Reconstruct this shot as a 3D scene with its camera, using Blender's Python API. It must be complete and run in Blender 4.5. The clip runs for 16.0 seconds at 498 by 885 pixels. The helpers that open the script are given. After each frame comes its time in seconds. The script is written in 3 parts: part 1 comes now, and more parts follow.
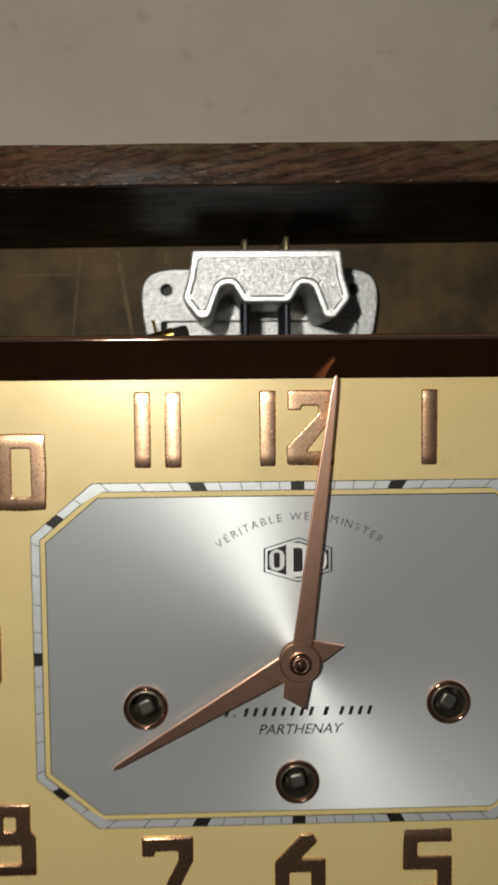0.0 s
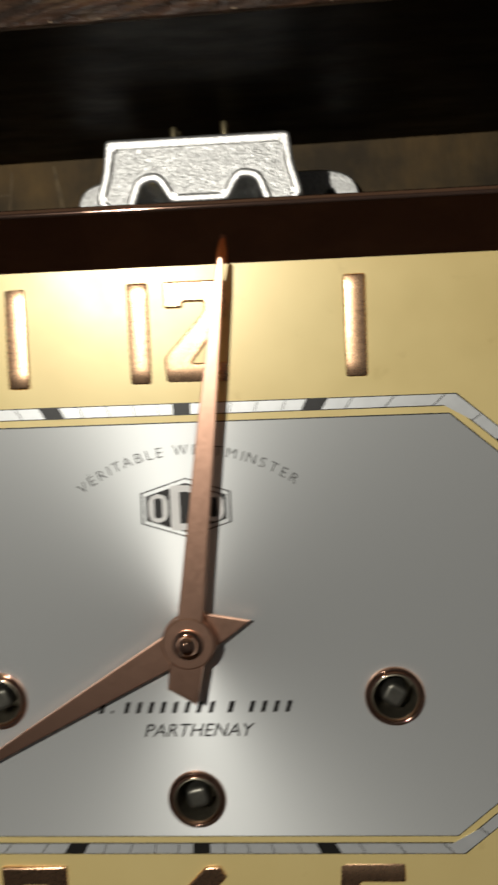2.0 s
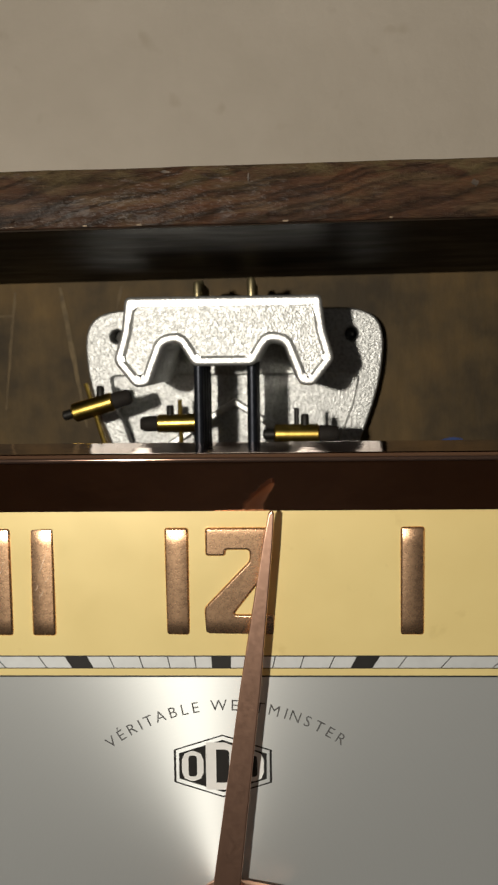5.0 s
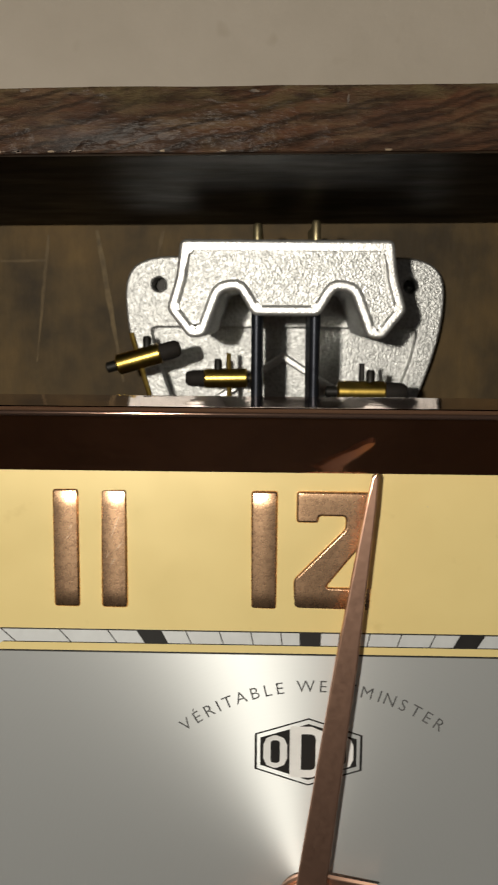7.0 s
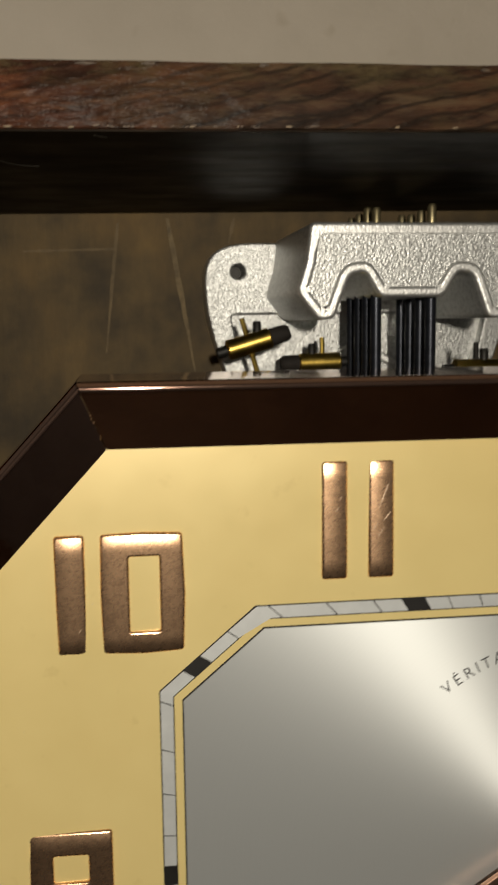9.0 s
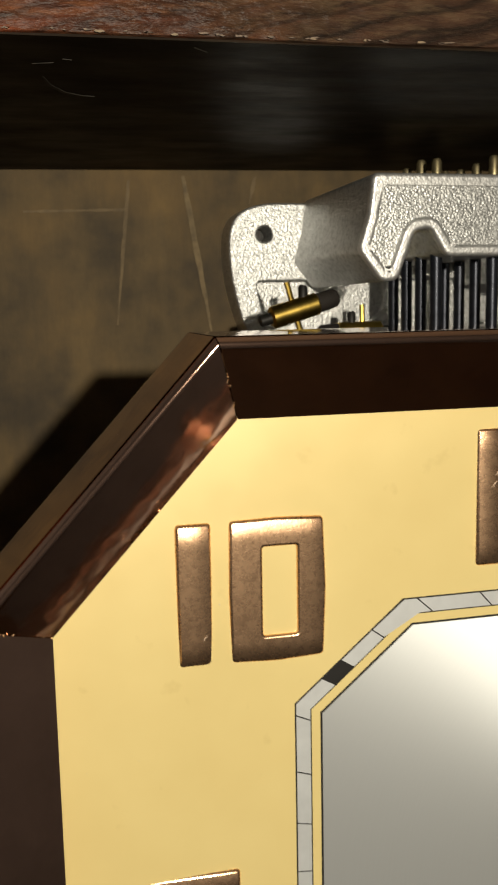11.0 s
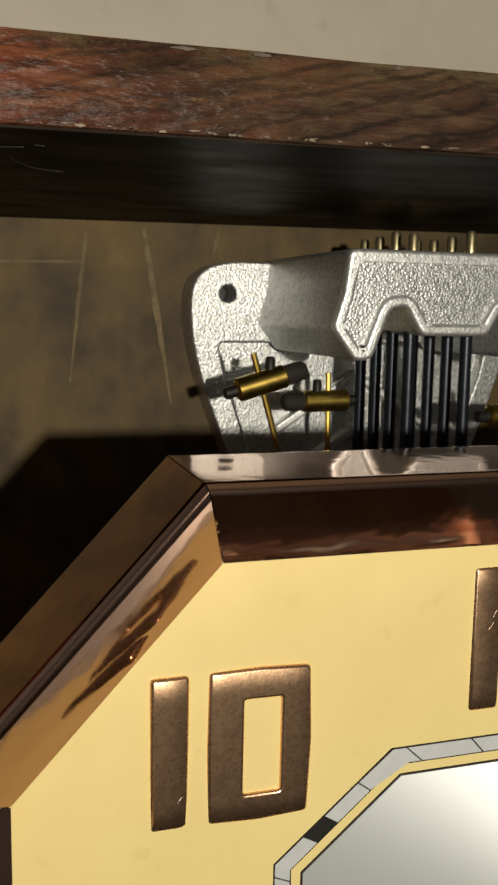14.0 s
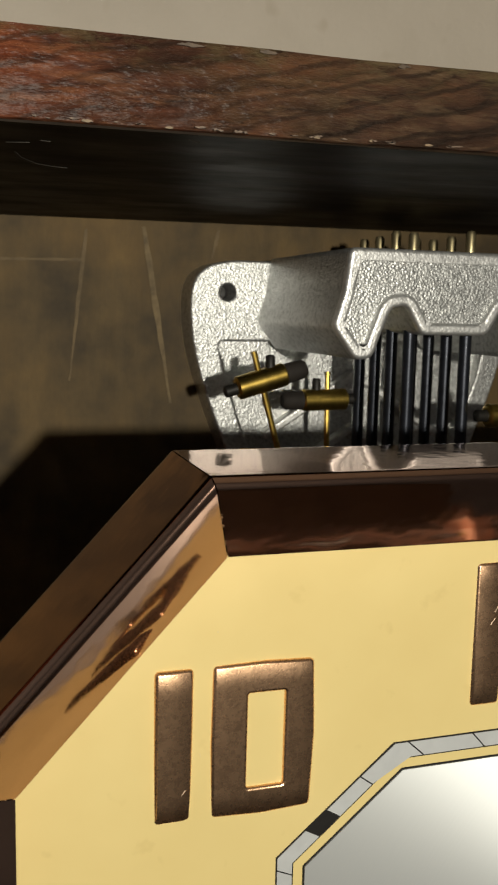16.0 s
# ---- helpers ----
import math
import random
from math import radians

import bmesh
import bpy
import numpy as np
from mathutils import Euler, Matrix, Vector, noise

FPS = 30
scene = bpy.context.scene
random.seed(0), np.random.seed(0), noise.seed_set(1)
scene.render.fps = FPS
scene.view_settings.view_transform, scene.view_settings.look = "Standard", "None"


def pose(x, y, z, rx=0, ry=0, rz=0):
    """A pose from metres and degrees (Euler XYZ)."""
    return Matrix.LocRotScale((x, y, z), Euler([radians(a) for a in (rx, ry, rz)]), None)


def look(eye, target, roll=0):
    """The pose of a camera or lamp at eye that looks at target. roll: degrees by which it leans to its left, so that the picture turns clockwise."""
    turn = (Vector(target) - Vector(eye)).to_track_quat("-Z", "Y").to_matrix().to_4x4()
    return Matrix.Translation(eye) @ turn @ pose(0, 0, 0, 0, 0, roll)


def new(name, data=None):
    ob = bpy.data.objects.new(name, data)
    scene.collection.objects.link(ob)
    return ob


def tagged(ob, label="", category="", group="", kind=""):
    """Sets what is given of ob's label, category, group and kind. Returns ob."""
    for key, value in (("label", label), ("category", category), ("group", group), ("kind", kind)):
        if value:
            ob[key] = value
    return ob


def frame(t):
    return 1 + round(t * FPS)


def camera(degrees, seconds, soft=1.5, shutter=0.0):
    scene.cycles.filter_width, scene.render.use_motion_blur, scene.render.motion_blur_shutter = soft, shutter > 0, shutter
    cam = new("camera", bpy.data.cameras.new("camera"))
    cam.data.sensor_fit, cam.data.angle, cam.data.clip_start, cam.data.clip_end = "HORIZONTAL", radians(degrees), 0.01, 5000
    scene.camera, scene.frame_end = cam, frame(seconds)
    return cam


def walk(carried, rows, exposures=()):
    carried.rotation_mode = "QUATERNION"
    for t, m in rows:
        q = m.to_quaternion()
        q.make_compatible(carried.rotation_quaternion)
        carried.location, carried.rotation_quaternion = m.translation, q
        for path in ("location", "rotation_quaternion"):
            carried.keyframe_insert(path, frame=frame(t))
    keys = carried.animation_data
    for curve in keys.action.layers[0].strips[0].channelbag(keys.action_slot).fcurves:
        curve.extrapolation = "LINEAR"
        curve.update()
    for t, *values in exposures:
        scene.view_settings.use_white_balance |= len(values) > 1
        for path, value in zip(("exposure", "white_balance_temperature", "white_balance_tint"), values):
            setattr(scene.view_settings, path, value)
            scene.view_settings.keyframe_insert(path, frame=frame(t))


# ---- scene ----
cam = camera(30.2, 16.0, soft=2.0, shutter=0.5)
cam.data.dof.use_dof, cam.data.dof.focus_distance, cam.data.dof.aperture_fstop = True, 0.155, 100
METRES, EYE, TILT, LEAN, TURN = 0.44, 1.5, 0.0, 0.0, -1.9
ROWS = [
    (0.0, 0.0, 0.0, 0.0, -0.04, -4.41, 0.47),
    (0.5, -0.0316, 0.047, 0.0069, -3.77, -3.92, 1.39),
    (1.0, 0.0208, 0.1239, 0.0043, -2.94, -3.86, 1.7),
    (1.5, 0.125, 0.1895, -0.0245, 2.64, -4.42, 2.52),
    (2.0, 0.1185, 0.1574, -0.056, 6.01, -4.91, 2.29),
    (2.5, 0.1107, 0.1444, -0.0554, 7.9, -4.6, 1.62),
    (3.0, 0.1247, 0.1543, -0.0534, 7.65, -4.58, 1.64),
    (3.5, 0.1208, 0.1559, -0.0047, 6.48, -4.73, 1.39),
    (4.0, 0.0992, 0.1932, 0.0659, 4.96, -5.45, 0.93),
    (6.5, 0.0507, 0.236, 0.0617, 3.11, -7.42, -0.18),
    (7.0, 0.0286, 0.2423, 0.0603, 3.43, -7.81, -0.43),
    (7.5, 0.0045, 0.2508, 0.0582, 2.37, -8.02, -0.68),
    (8.0, -0.0347, 0.2502, 0.0594, 0.25, -7.78, -0.64),
    (8.5, -0.098, 0.2352, 0.0634, -2.82, -7.29, -0.13),
    (9.0, -0.1468, 0.2393, 0.0475, -5.72, -7.61, 0.68),
    (9.5, -0.1846, 0.268, 0.0314, -8.27, -8.23, 0.96),
    (10.0, -0.2124, 0.2873, 0.0252, -10.17, -8.52, 0.6),
    (12.5, -0.247, 0.3402, 0.0533, -13.58, -8.72, -0.6),
    (13.0, -0.2437, 0.34, 0.0529, -13.87, -8.67, -0.61),
    (13.5, -0.2388, 0.3464, 0.0588, -14.66, -8.6, -0.69),
    (14.0, -0.2375, 0.3484, 0.0739, -15.62, -8.25, -0.99),
    (14.5, -0.2431, 0.3444, 0.0761, -16.22, -7.93, -1.21),
    (15.0, -0.2423, 0.3474, 0.0756, -16.24, -7.86, -1.31),
    (15.5, -0.2435, 0.3519, 0.0709, -15.99, -8.03, -1.44),
    (16.0, -0.2414, 0.3476, 0.0717, -15.97, -8.12, -1.3),
]
# rows between those, as the eye, yaw, pitch and roll in degrees
MORE = [
    (0.8, -0.0024, 0.04, 1.5043, -5.53, -3.91, -1.42),
    (1.2, 0.0395, 0.0727, 1.5023, -2.41, -4.08, -2.09),
    (1.8, 0.061, 0.0765, 1.4749, 3.38, -4.77, -2.61),
    (2.2, 0.0506, 0.0598, 1.4766, 5.16, -4.83, -1.87),
    (3.8, 0.05, 0.075, 1.5226, 3.92, -5.01, -1.56),
    (4.2, 0.0428, 0.0857, 1.5301, 2.77, -5.23, -0.83),
    (6.3, 0.0316, 0.0994, 1.5277, 1.27, -7.05, 0.03),
    (8.2, -0.0213, 0.106, 1.5264, -2.8, -7.58, 0.24),
    (10.2, -0.0906, 0.1305, 1.5114, -12.4, -8.22, -0.73),
    (12.3, -0.1032, 0.154, 1.5224, -15.06, -8.36, -0.09),
]


def aim(x, y, z, yaw, pitch, roll):
    a, b = radians(yaw), radians(pitch)
    return look((x, y, z), (x - math.sin(a) * math.cos(b), y + math.cos(a) * math.cos(b), z + math.sin(b)), roll)


PATH = [(t, pose(0, 0, EYE, TILT, LEAN, TURN) @ pose(METRES * x, METRES * y, METRES * z, 90 + pitch, roll, yaw)) for t, x, y, z, yaw, pitch, roll in ROWS]
PATH += [(t, aim(*row)) for t, *row in MORE]
walk(cam, sorted(PATH, key=lambda row: row[0]), [(0.0, -0.56, 6150, 10), (0.5, -0.56, 6150, 10), (1.2, -0.52, 6150, 10), (2.0, -0.6, 6350, 10), (3.0, -0.6, 6350, 10), (3.5, -0.66, 6450, 10), (4.0, -0.4, 6600, 10), (6.5, -0.3, 6550, 10), (7.5, -0.48, 6600, 10), (8.5, -0.6, 6850, 10), (9.5, -0.38, 6900, 9), (10.2, -0.16, 6950, 9), (12.5, 0.04, 7050, 7), (14.0, -0.03, 6700, 7), (16.0, -0.08, 6600, 7)])


# ---- light: a phone torch held close to the dial, in a dark room ----
world = bpy.data.worlds.new("dark_room")
scene.world = world
world.use_nodes = True
world.node_tree.nodes["Background"].inputs["Color"].default_value = (0.9, 0.75, 0.6, 1)
world.node_tree.nodes["Background"].inputs["Strength"].default_value = 0.02
torch = new("torch", bpy.data.lights.new("torch", "POINT"))
torch.data.energy, torch.data.shadow_soft_size, torch.data.color = 6.6, 0.006, (1.0, 0.943, 0.835)
torch.location = (-0.056, -0.09, 1.552)
scene.view_settings.exposure = 0.0

# ---- the plan, in metres ----
DIAL = 0.2755                 # front of the dial plate
CX, HUBZ = 0.0237, 1.4130     # the pointers' axis
TCZ = 1.4135                  # the minute track's middle
GX = 0.0195                   # the middle of the gong block
BACK = 0.432                  # front of the case's back panel
WALL = 0.445


# ---- materials ----
def material(name, base, rough=0.5, metal=0.0):
    m = bpy.data.materials.new(name)
    m.use_nodes = True
    b = m.node_tree.nodes["Principled BSDF"]
    b.inputs["Base Color"].default_value = (*base, 1)
    b.inputs["Roughness"].default_value, b.inputs["Metallic"].default_value = rough, metal
    return m, m.node_tree, b


def coords(nt, scale=(1, 1, 1), turn=(0, 0, 0)):
    tc, mp = nt.nodes.new("ShaderNodeTexCoord"), nt.nodes.new("ShaderNodeMapping")
    mp.inputs["Scale"].default_value = scale
    mp.inputs["Rotation"].default_value = [radians(a) for a in turn]
    nt.links.new(tc.outputs["Object"], mp.inputs["Vector"])
    return mp.outputs["Vector"]


def fbm(nt, vec, scale, detail=4, rough=0.6, distort=0.0):
    n = nt.nodes.new("ShaderNodeTexNoise")
    n.inputs["Scale"].default_value, n.inputs["Detail"].default_value = scale, detail
    n.inputs["Roughness"].default_value, n.inputs["Distortion"].default_value = rough, distort
    nt.links.new(vec, n.inputs["Vector"])
    return n.outputs["Fac"]


def ramp(nt, fac, stops):
    r = nt.nodes.new("ShaderNodeValToRGB")
    while len(r.color_ramp.elements) < len(stops):
        r.color_ramp.elements.new(0.5)
    for e, (p, c) in zip(r.color_ramp.elements, stops):
        e.position, e.color = p, (*c, 1) if len(c) == 3 else c
    nt.links.new(fac, r.inputs["Fac"])
    return r.outputs["Color"]


def grey(*stops):
    return [(p, (v, v, v)) for p, v in stops]


def blend(nt, fac, a, b, how="MIX"):
    x = nt.nodes.new("ShaderNodeMix")
    x.data_type, x.blend_type = "RGBA", how
    for sock, v in ((x.inputs[0], fac), (x.inputs[6], a), (x.inputs[7], b)):
        if isinstance(v, (int, float)):
            sock.default_value = v
        elif isinstance(v, tuple):
            sock.default_value = (*v, 1)
        else:
            nt.links.new(v, sock)
    return x.outputs[2]


def bump(nt, b, height, strength, distance):
    n = nt.nodes.new("ShaderNodeBump")
    n.inputs["Strength"].default_value, n.inputs["Distance"].default_value = strength, distance
    nt.links.new(height, n.inputs["Height"])
    nt.links.new(n.outputs["Normal"], b.inputs["Normal"])


def plaster():
    m, nt, b = material("cream_plaster", (0.6, 0.55, 0.46), 0.75)
    v = coords(nt)
    broad = ramp(nt, fbm(nt, v, 22, 3), [(0.3, (0.54, 0.475, 0.39)), (0.7, (0.61, 0.54, 0.45))])
    spots = ramp(nt, fbm(nt, v, 75, 2, 0.4), [(0.68, (1, 1, 1)), (0.78, (0.86, 0.84, 0.80))])
    nt.links.new(blend(nt, 1.0, broad, spots, "MULTIPLY"), b.inputs["Base Color"])
    bump(nt, b, fbm(nt, v, 160, 5), 0.25, 0.002)
    return m


def polished_wood():
    """Reddish-brown varnished wood with slanting grain."""
    m, nt, b = material("dark_varnished_wood", (0.1, 0.04, 0.02), 0.4)
    v = coords(nt, (1, 1, 3.2), (0, 38, 0))
    grain = nt.nodes.new("ShaderNodeTexWave")
    grain.wave_type, grain.bands_direction, grain.wave_profile = "BANDS", "Z", "SAW"
    for key, val in (("Scale", 27), ("Distortion", 9.0), ("Detail", 5), ("Detail Scale", 0.9), ("Detail Roughness", 0.65)):
        grain.inputs[key].default_value = val
    nt.links.new(v, grain.inputs["Vector"])
    fine = fbm(nt, coords(nt, (1, 6, 9), (0, 50, 0)), 230, 4, 0.75)
    tone = ramp(nt, grain.outputs["Fac"], [(0.0, (0.022, 0.012, 0.009)), (0.2, (0.060, 0.031, 0.020)), (0.7, (0.094, 0.048, 0.030)), (1.0, (0.040, 0.020, 0.013))])
    patch = ramp(nt, fbm(nt, coords(nt, (1, 1, 2)), 42, 5, 0.65), [(0.30, (0.20, 0.20, 0.22)), (0.50, (0.85, 0.85, 0.85)), (0.72, (1.40, 1.18, 0.97))])
    tone = blend(nt, 1.0, tone, patch, "MULTIPLY")
    tone = blend(nt, ramp(nt, fine, grey((0.35, 0.45), (0.6, 0.0))), tone, (0.02, 0.01, 0.007))
    smoky = fbm(nt, coords(nt, (1, 1, 2.2), (0, 24, 0)), 38, 7, 0.72, 0.6)
    tone = blend(nt, ramp(nt, smoky, grey((0.50, 0), (0.61, 0.22), (0.73, 0.45))), tone, (0.135, 0.098, 0.048))
    worn = ramp(nt, fbm(nt, coords(nt), 110, 6, 0.75), grey((0.54, 0), (0.76, 0.45)))
    tone = blend(nt, worn, tone, (0.14, 0.10, 0.055))
    lines = nt.nodes.new("ShaderNodeTexWave")        # narrow dark growth lines
    lines.wave_type, lines.bands_direction, lines.wave_profile = "BANDS", "Z", "SIN"
    for key, val in (("Scale", 92), ("Distortion", 8.0), ("Detail", 4), ("Detail Scale", 0.3), ("Detail Roughness", 0.6)):
        lines.inputs[key].default_value = val
    nt.links.new(coords(nt, (1, 1, 1), (0, 14, 0)), lines.inputs["Vector"])
    fade = ramp(nt, fbm(nt, coords(nt, (1, 1, 2)), 35, 3), grey((0.36, 0.35), (0.58, 1.0)))
    dark = blend(nt, 1.0, ramp(nt, lines.outputs["Fac"], grey((0.0, 0.75), (0.08, 0.55), (0.20, 0.0))), fade, "MULTIPLY")
    streak = ramp(nt, fbm(nt, coords(nt, (1, 1, 7)), 60, 5, 0.7), grey((0.52, 0), (0.66, 0.6)))
    tone = blend(nt, streak, tone, (0.150, 0.100, 0.058))
    tone = blend(nt, dark, tone, (0.012, 0.007, 0.005))
    sep = nt.nodes.new("ShaderNodeSeparateXYZ")      # the redder heartwood at one end of the board
    nt.links.new(coords(nt), sep.inputs[0])
    warp = nt.nodes.new("ShaderNodeMath")
    warp.operation = "MULTIPLY_ADD"
    nt.links.new(fbm(nt, coords(nt, (1, 1, 3)), 40, 3), warp.inputs[0])
    warp.inputs[1].default_value = 0.05
    nt.links.new(sep.outputs["X"], warp.inputs[2])
    red = nt.nodes.new("ShaderNodeMapRange")
    red.inputs["From Min"].default_value, red.inputs["From Max"].default_value = -0.085, -0.015
    nt.links.new(warp.outputs[0], red.inputs["Value"])
    tone = blend(nt, 1.0, tone, ramp(nt, red.outputs[0], [(0.0, (2.45, 1.0, 0.6)), (0.5, (1.5, 0.98, 0.8)), (1.0, (0.98, 0.95, 0.92))]), "MULTIPLY")
    band = nt.nodes.new("ShaderNodeMapRange")        # yellowed wear along the upper edge
    band.inputs["From Min"].default_value, band.inputs["From Max"].default_value = 1.5645, 1.5700
    nt.links.new(sep.outputs["Z"], band.inputs["Value"])
    scuffed = ramp(nt, fbm(nt, coords(nt, (1, 1, 2.4), (0, 30, 0)), 75, 7, 0.75, 0.4), grey((0.47, 0), (0.60, 0.75), (0.7, 1.0)))
    tone = blend(nt, blend(nt, 1.0, scuffed, band.outputs[0], "MULTIPLY"), tone, (0.110, 0.082, 0.038))
    nt.links.new(tone, b.inputs["Base Color"])
    nt.links.new(ramp(nt, fine, grey((0.3, 0.60), (0.7, 0.36))), b.inputs["Roughness"])
    pores = blend(nt, 0.45, fine, grain.outputs["Fac"])
    bump(nt, b, blend(nt, 0.3, pores, fbm(nt, coords(nt, (1, 1, 2.5), (0, 38, 0)), 90, 3)), 1.0, 0.0018)
    varnish = nt.nodes.new("ShaderNodeBump")         # varnish that has sunk into the pores
    varnish.inputs["Strength"].default_value, varnish.inputs["Distance"].default_value = 1.0, 0.0006
    relief = blend(nt, 1.0, fbm(nt, coords(nt, (1, 1, 3.0)), 260, 3, 0.55), ramp(nt, fbm(nt, coords(nt, (1, 1, 1.6)), 60, 3), grey((0.42, 0.15), (0.62, 1.0))), "MULTIPLY")
    nt.links.new(relief, varnish.inputs["Height"])
    nt.links.new(varnish.outputs[0], b.inputs["Coat Normal"])
    b.inputs["Coat Weight"].default_value, b.inputs["Coat Roughness"].default_value = 0.07, 0.3
    b.inputs["Specular IOR Level"].default_value = 0.33
    b.inputs["Specular Tint"].default_value = (1.0, 0.86, 0.68, 1)
    b.inputs["Coat Tint"].default_value = (1.0, 0.92, 0.8, 1)
    return m


def shaded_lacquer_underside():
    # black lacquer; base and gloss lowered to hold the shade under the board
    m, nt, b = material("shaded_black_lacquer", (0.012, 0.008, 0.006), 0.22)
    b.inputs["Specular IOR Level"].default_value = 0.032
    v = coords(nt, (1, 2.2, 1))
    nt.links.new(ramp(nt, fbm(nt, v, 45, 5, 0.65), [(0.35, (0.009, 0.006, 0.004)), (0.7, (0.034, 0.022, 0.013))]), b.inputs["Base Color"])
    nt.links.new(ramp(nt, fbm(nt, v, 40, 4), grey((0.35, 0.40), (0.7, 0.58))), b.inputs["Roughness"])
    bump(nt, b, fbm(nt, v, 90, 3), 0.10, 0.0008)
    return m


def panel_wood():
    """Unvarnished olive-brown back panel with blotches and upright streaks."""
    m, nt, b = material("raw_back_panel_wood", (0.12, 0.08, 0.04), 0.7)
    v = coords(nt, (2.4, 1, 0.6))
    streak = ramp(nt, fbm(nt, v, 22, 6, 0.7), [(0.25, (0.068, 0.042, 0.013)), (0.55, (0.112, 0.070, 0.022)), (0.8, (0.160, 0.102, 0.034))])
    blot = ramp(nt, blend(nt, 0.4, fbm(nt, coords(nt), 45, 4), fbm(nt, coords(nt, (1, 1, 0.7)), 18, 3)), [(0.38, (0.42, 0.42, 0.40)), (0.5, (0.88, 0.88, 0.87)), (0.62, (1.30, 1.24, 1.10))])
    nt.links.new(blend(nt, 1.0, streak, blot, "MULTIPLY"), b.inputs["Base Color"])
    bump(nt, b, fbm(nt, v, 130, 4), 0.3, 0.0006)
    return m


def cream_lacquer():
    m, nt, b = material("cream_gold_lacquer", (0.78, 0.62, 0.26), 0.36, 0.15)
    b.inputs["Coat Weight"].default_value, b.inputs["Coat Roughness"].default_value = 0.5, 0.29
    v = coords(nt)
    tone = ramp(nt, fbm(nt, v, 40, 4), [(0.3, (0.76, 0.60, 0.255)), (0.7, (0.80, 0.645, 0.285))])
    stain = ramp(nt, fbm(nt, v, 170, 3, 0.5), grey((0.66, 0), (0.78, 0.30)))
    nt.links.new(blend(nt, stain, tone, (0.5, 0.36, 0.12)), b.inputs["Base Color"])
    nt.links.new(ramp(nt, fbm(nt, v, 90, 3), grey((0.3, 0.30), (0.7, 0.38))), b.inputs["Roughness"])
    return m


def turned_silver():
    """Silvered plate with fine grooves round the pointers' axis."""
    m, nt, b = material("turned_silvered_metal", (0.64, 0.64, 0.64), 0.56, 0.67)
    geo, sub, cross = nt.nodes.new("ShaderNodeNewGeometry"), nt.nodes.new("ShaderNodeVectorMath"), nt.nodes.new("ShaderNodeVectorMath")
    sub.operation, cross.operation = "SUBTRACT", "NORMALIZE"
    sub.inputs[1].default_value = (CX, DIAL, HUBZ)
    nt.links.new(geo.outputs["Position"], sub.inputs[0])
    nt.links.new(sub.outputs[0], cross.inputs[0])
    nt.links.new(cross.outputs[0], b.inputs["Tangent"])
    b.inputs["Anisotropic"].default_value = 0.8
    ln = nt.nodes.new("ShaderNodeVectorMath")
    ln.operation = "LENGTH"
    nt.links.new(sub.outputs[0], ln.inputs[0])
    rings = nt.nodes.new("ShaderNodeTexNoise")
    rings.noise_dimensions = "1D"
    rings.inputs["Scale"].default_value, rings.inputs["Detail"].default_value = 2600, 3
    nt.links.new(ln.outputs["Value"], rings.inputs["W"])
    nt.links.new(ramp(nt, rings.outputs["Fac"], [(0.3, (0.680, 0.70, 0.695)), (0.7, (0.688, 0.708, 0.703))]), b.inputs["Base Color"])
    return m


def copper(name, base, rough, wear, metal=1.0, wave=0.12):
    m, nt, b = material(name, base, rough, metal)
    v = coords(nt)
    dark = tuple(c * 0.55 for c in base)
    tone = ramp(nt, blend(nt, 0.45, fbm(nt, v, 1300, 4, 0.7), fbm(nt, v, 230, 4, 0.6)), [(0.32, dark), (0.5, base), (0.7, tuple(min(1, c * 1.1) for c in base))])
    nt.links.new(blend(nt, wear, base, tone), b.inputs["Base Color"])
    nt.links.new(ramp(nt, fbm(nt, v, 1100, 4, 0.7), grey((0.3, rough * 0.94), (0.7, rough * 1.1))), b.inputs["Roughness"])
    if wear > 0.3:
        pits = ramp(nt, fbm(nt, v, 2600, 3, 0.6), grey((0.36, 0.0), (0.47, 1.0)))
        bump(nt, b, blend(nt, 0.55, pits, fbm(nt, coords(nt, (4, 1, 1)), 900, 4)), 0.10, 0.0001)
    else:
        bump(nt, b, fbm(nt, v, 60, 3), wave, 0.001)
    return m


def cast_metal(name, base, grit):
    m, nt, b = material(name, base, 0.45, 0.85)
    v = coords(nt)
    vor = nt.nodes.new("ShaderNodeTexVoronoi")
    vor.inputs["Scale"].default_value = 1600
    nt.links.new(v, vor.inputs["Vector"])
    pits = ramp(nt, fbm(nt, v, 900, 3), [(0.3, tuple(c * (1 - 0.5 * grit) for c in base)), (0.55, base)])
    nt.links.new(pits, b.inputs["Base Color"])
    nt.links.new(ramp(nt, fbm(nt, v, 500, 3), grey((0.3, 0.36), (0.7, 0.52))), b.inputs["Roughness"])
    both = blend(nt, 0.5, vor.outputs["Distance"], fbm(nt, v, 500, 4))
    bump(nt, b, both, 0.5 * grit, 0.0006)
    return m


def plain(name, base, rough, metal=0.0, spread=0.25, scale=300):
    m, nt, b = material(name, base, rough, metal)
    lo, hi = tuple(c * (1 - spread) for c in base), tuple(min(1, c * (1 + spread)) for c in base)
    nt.links.new(ramp(nt, fbm(nt, coords(nt), scale, 3), [(0.3, lo), (0.7, hi)]), b.inputs["Base Color"])
    return m


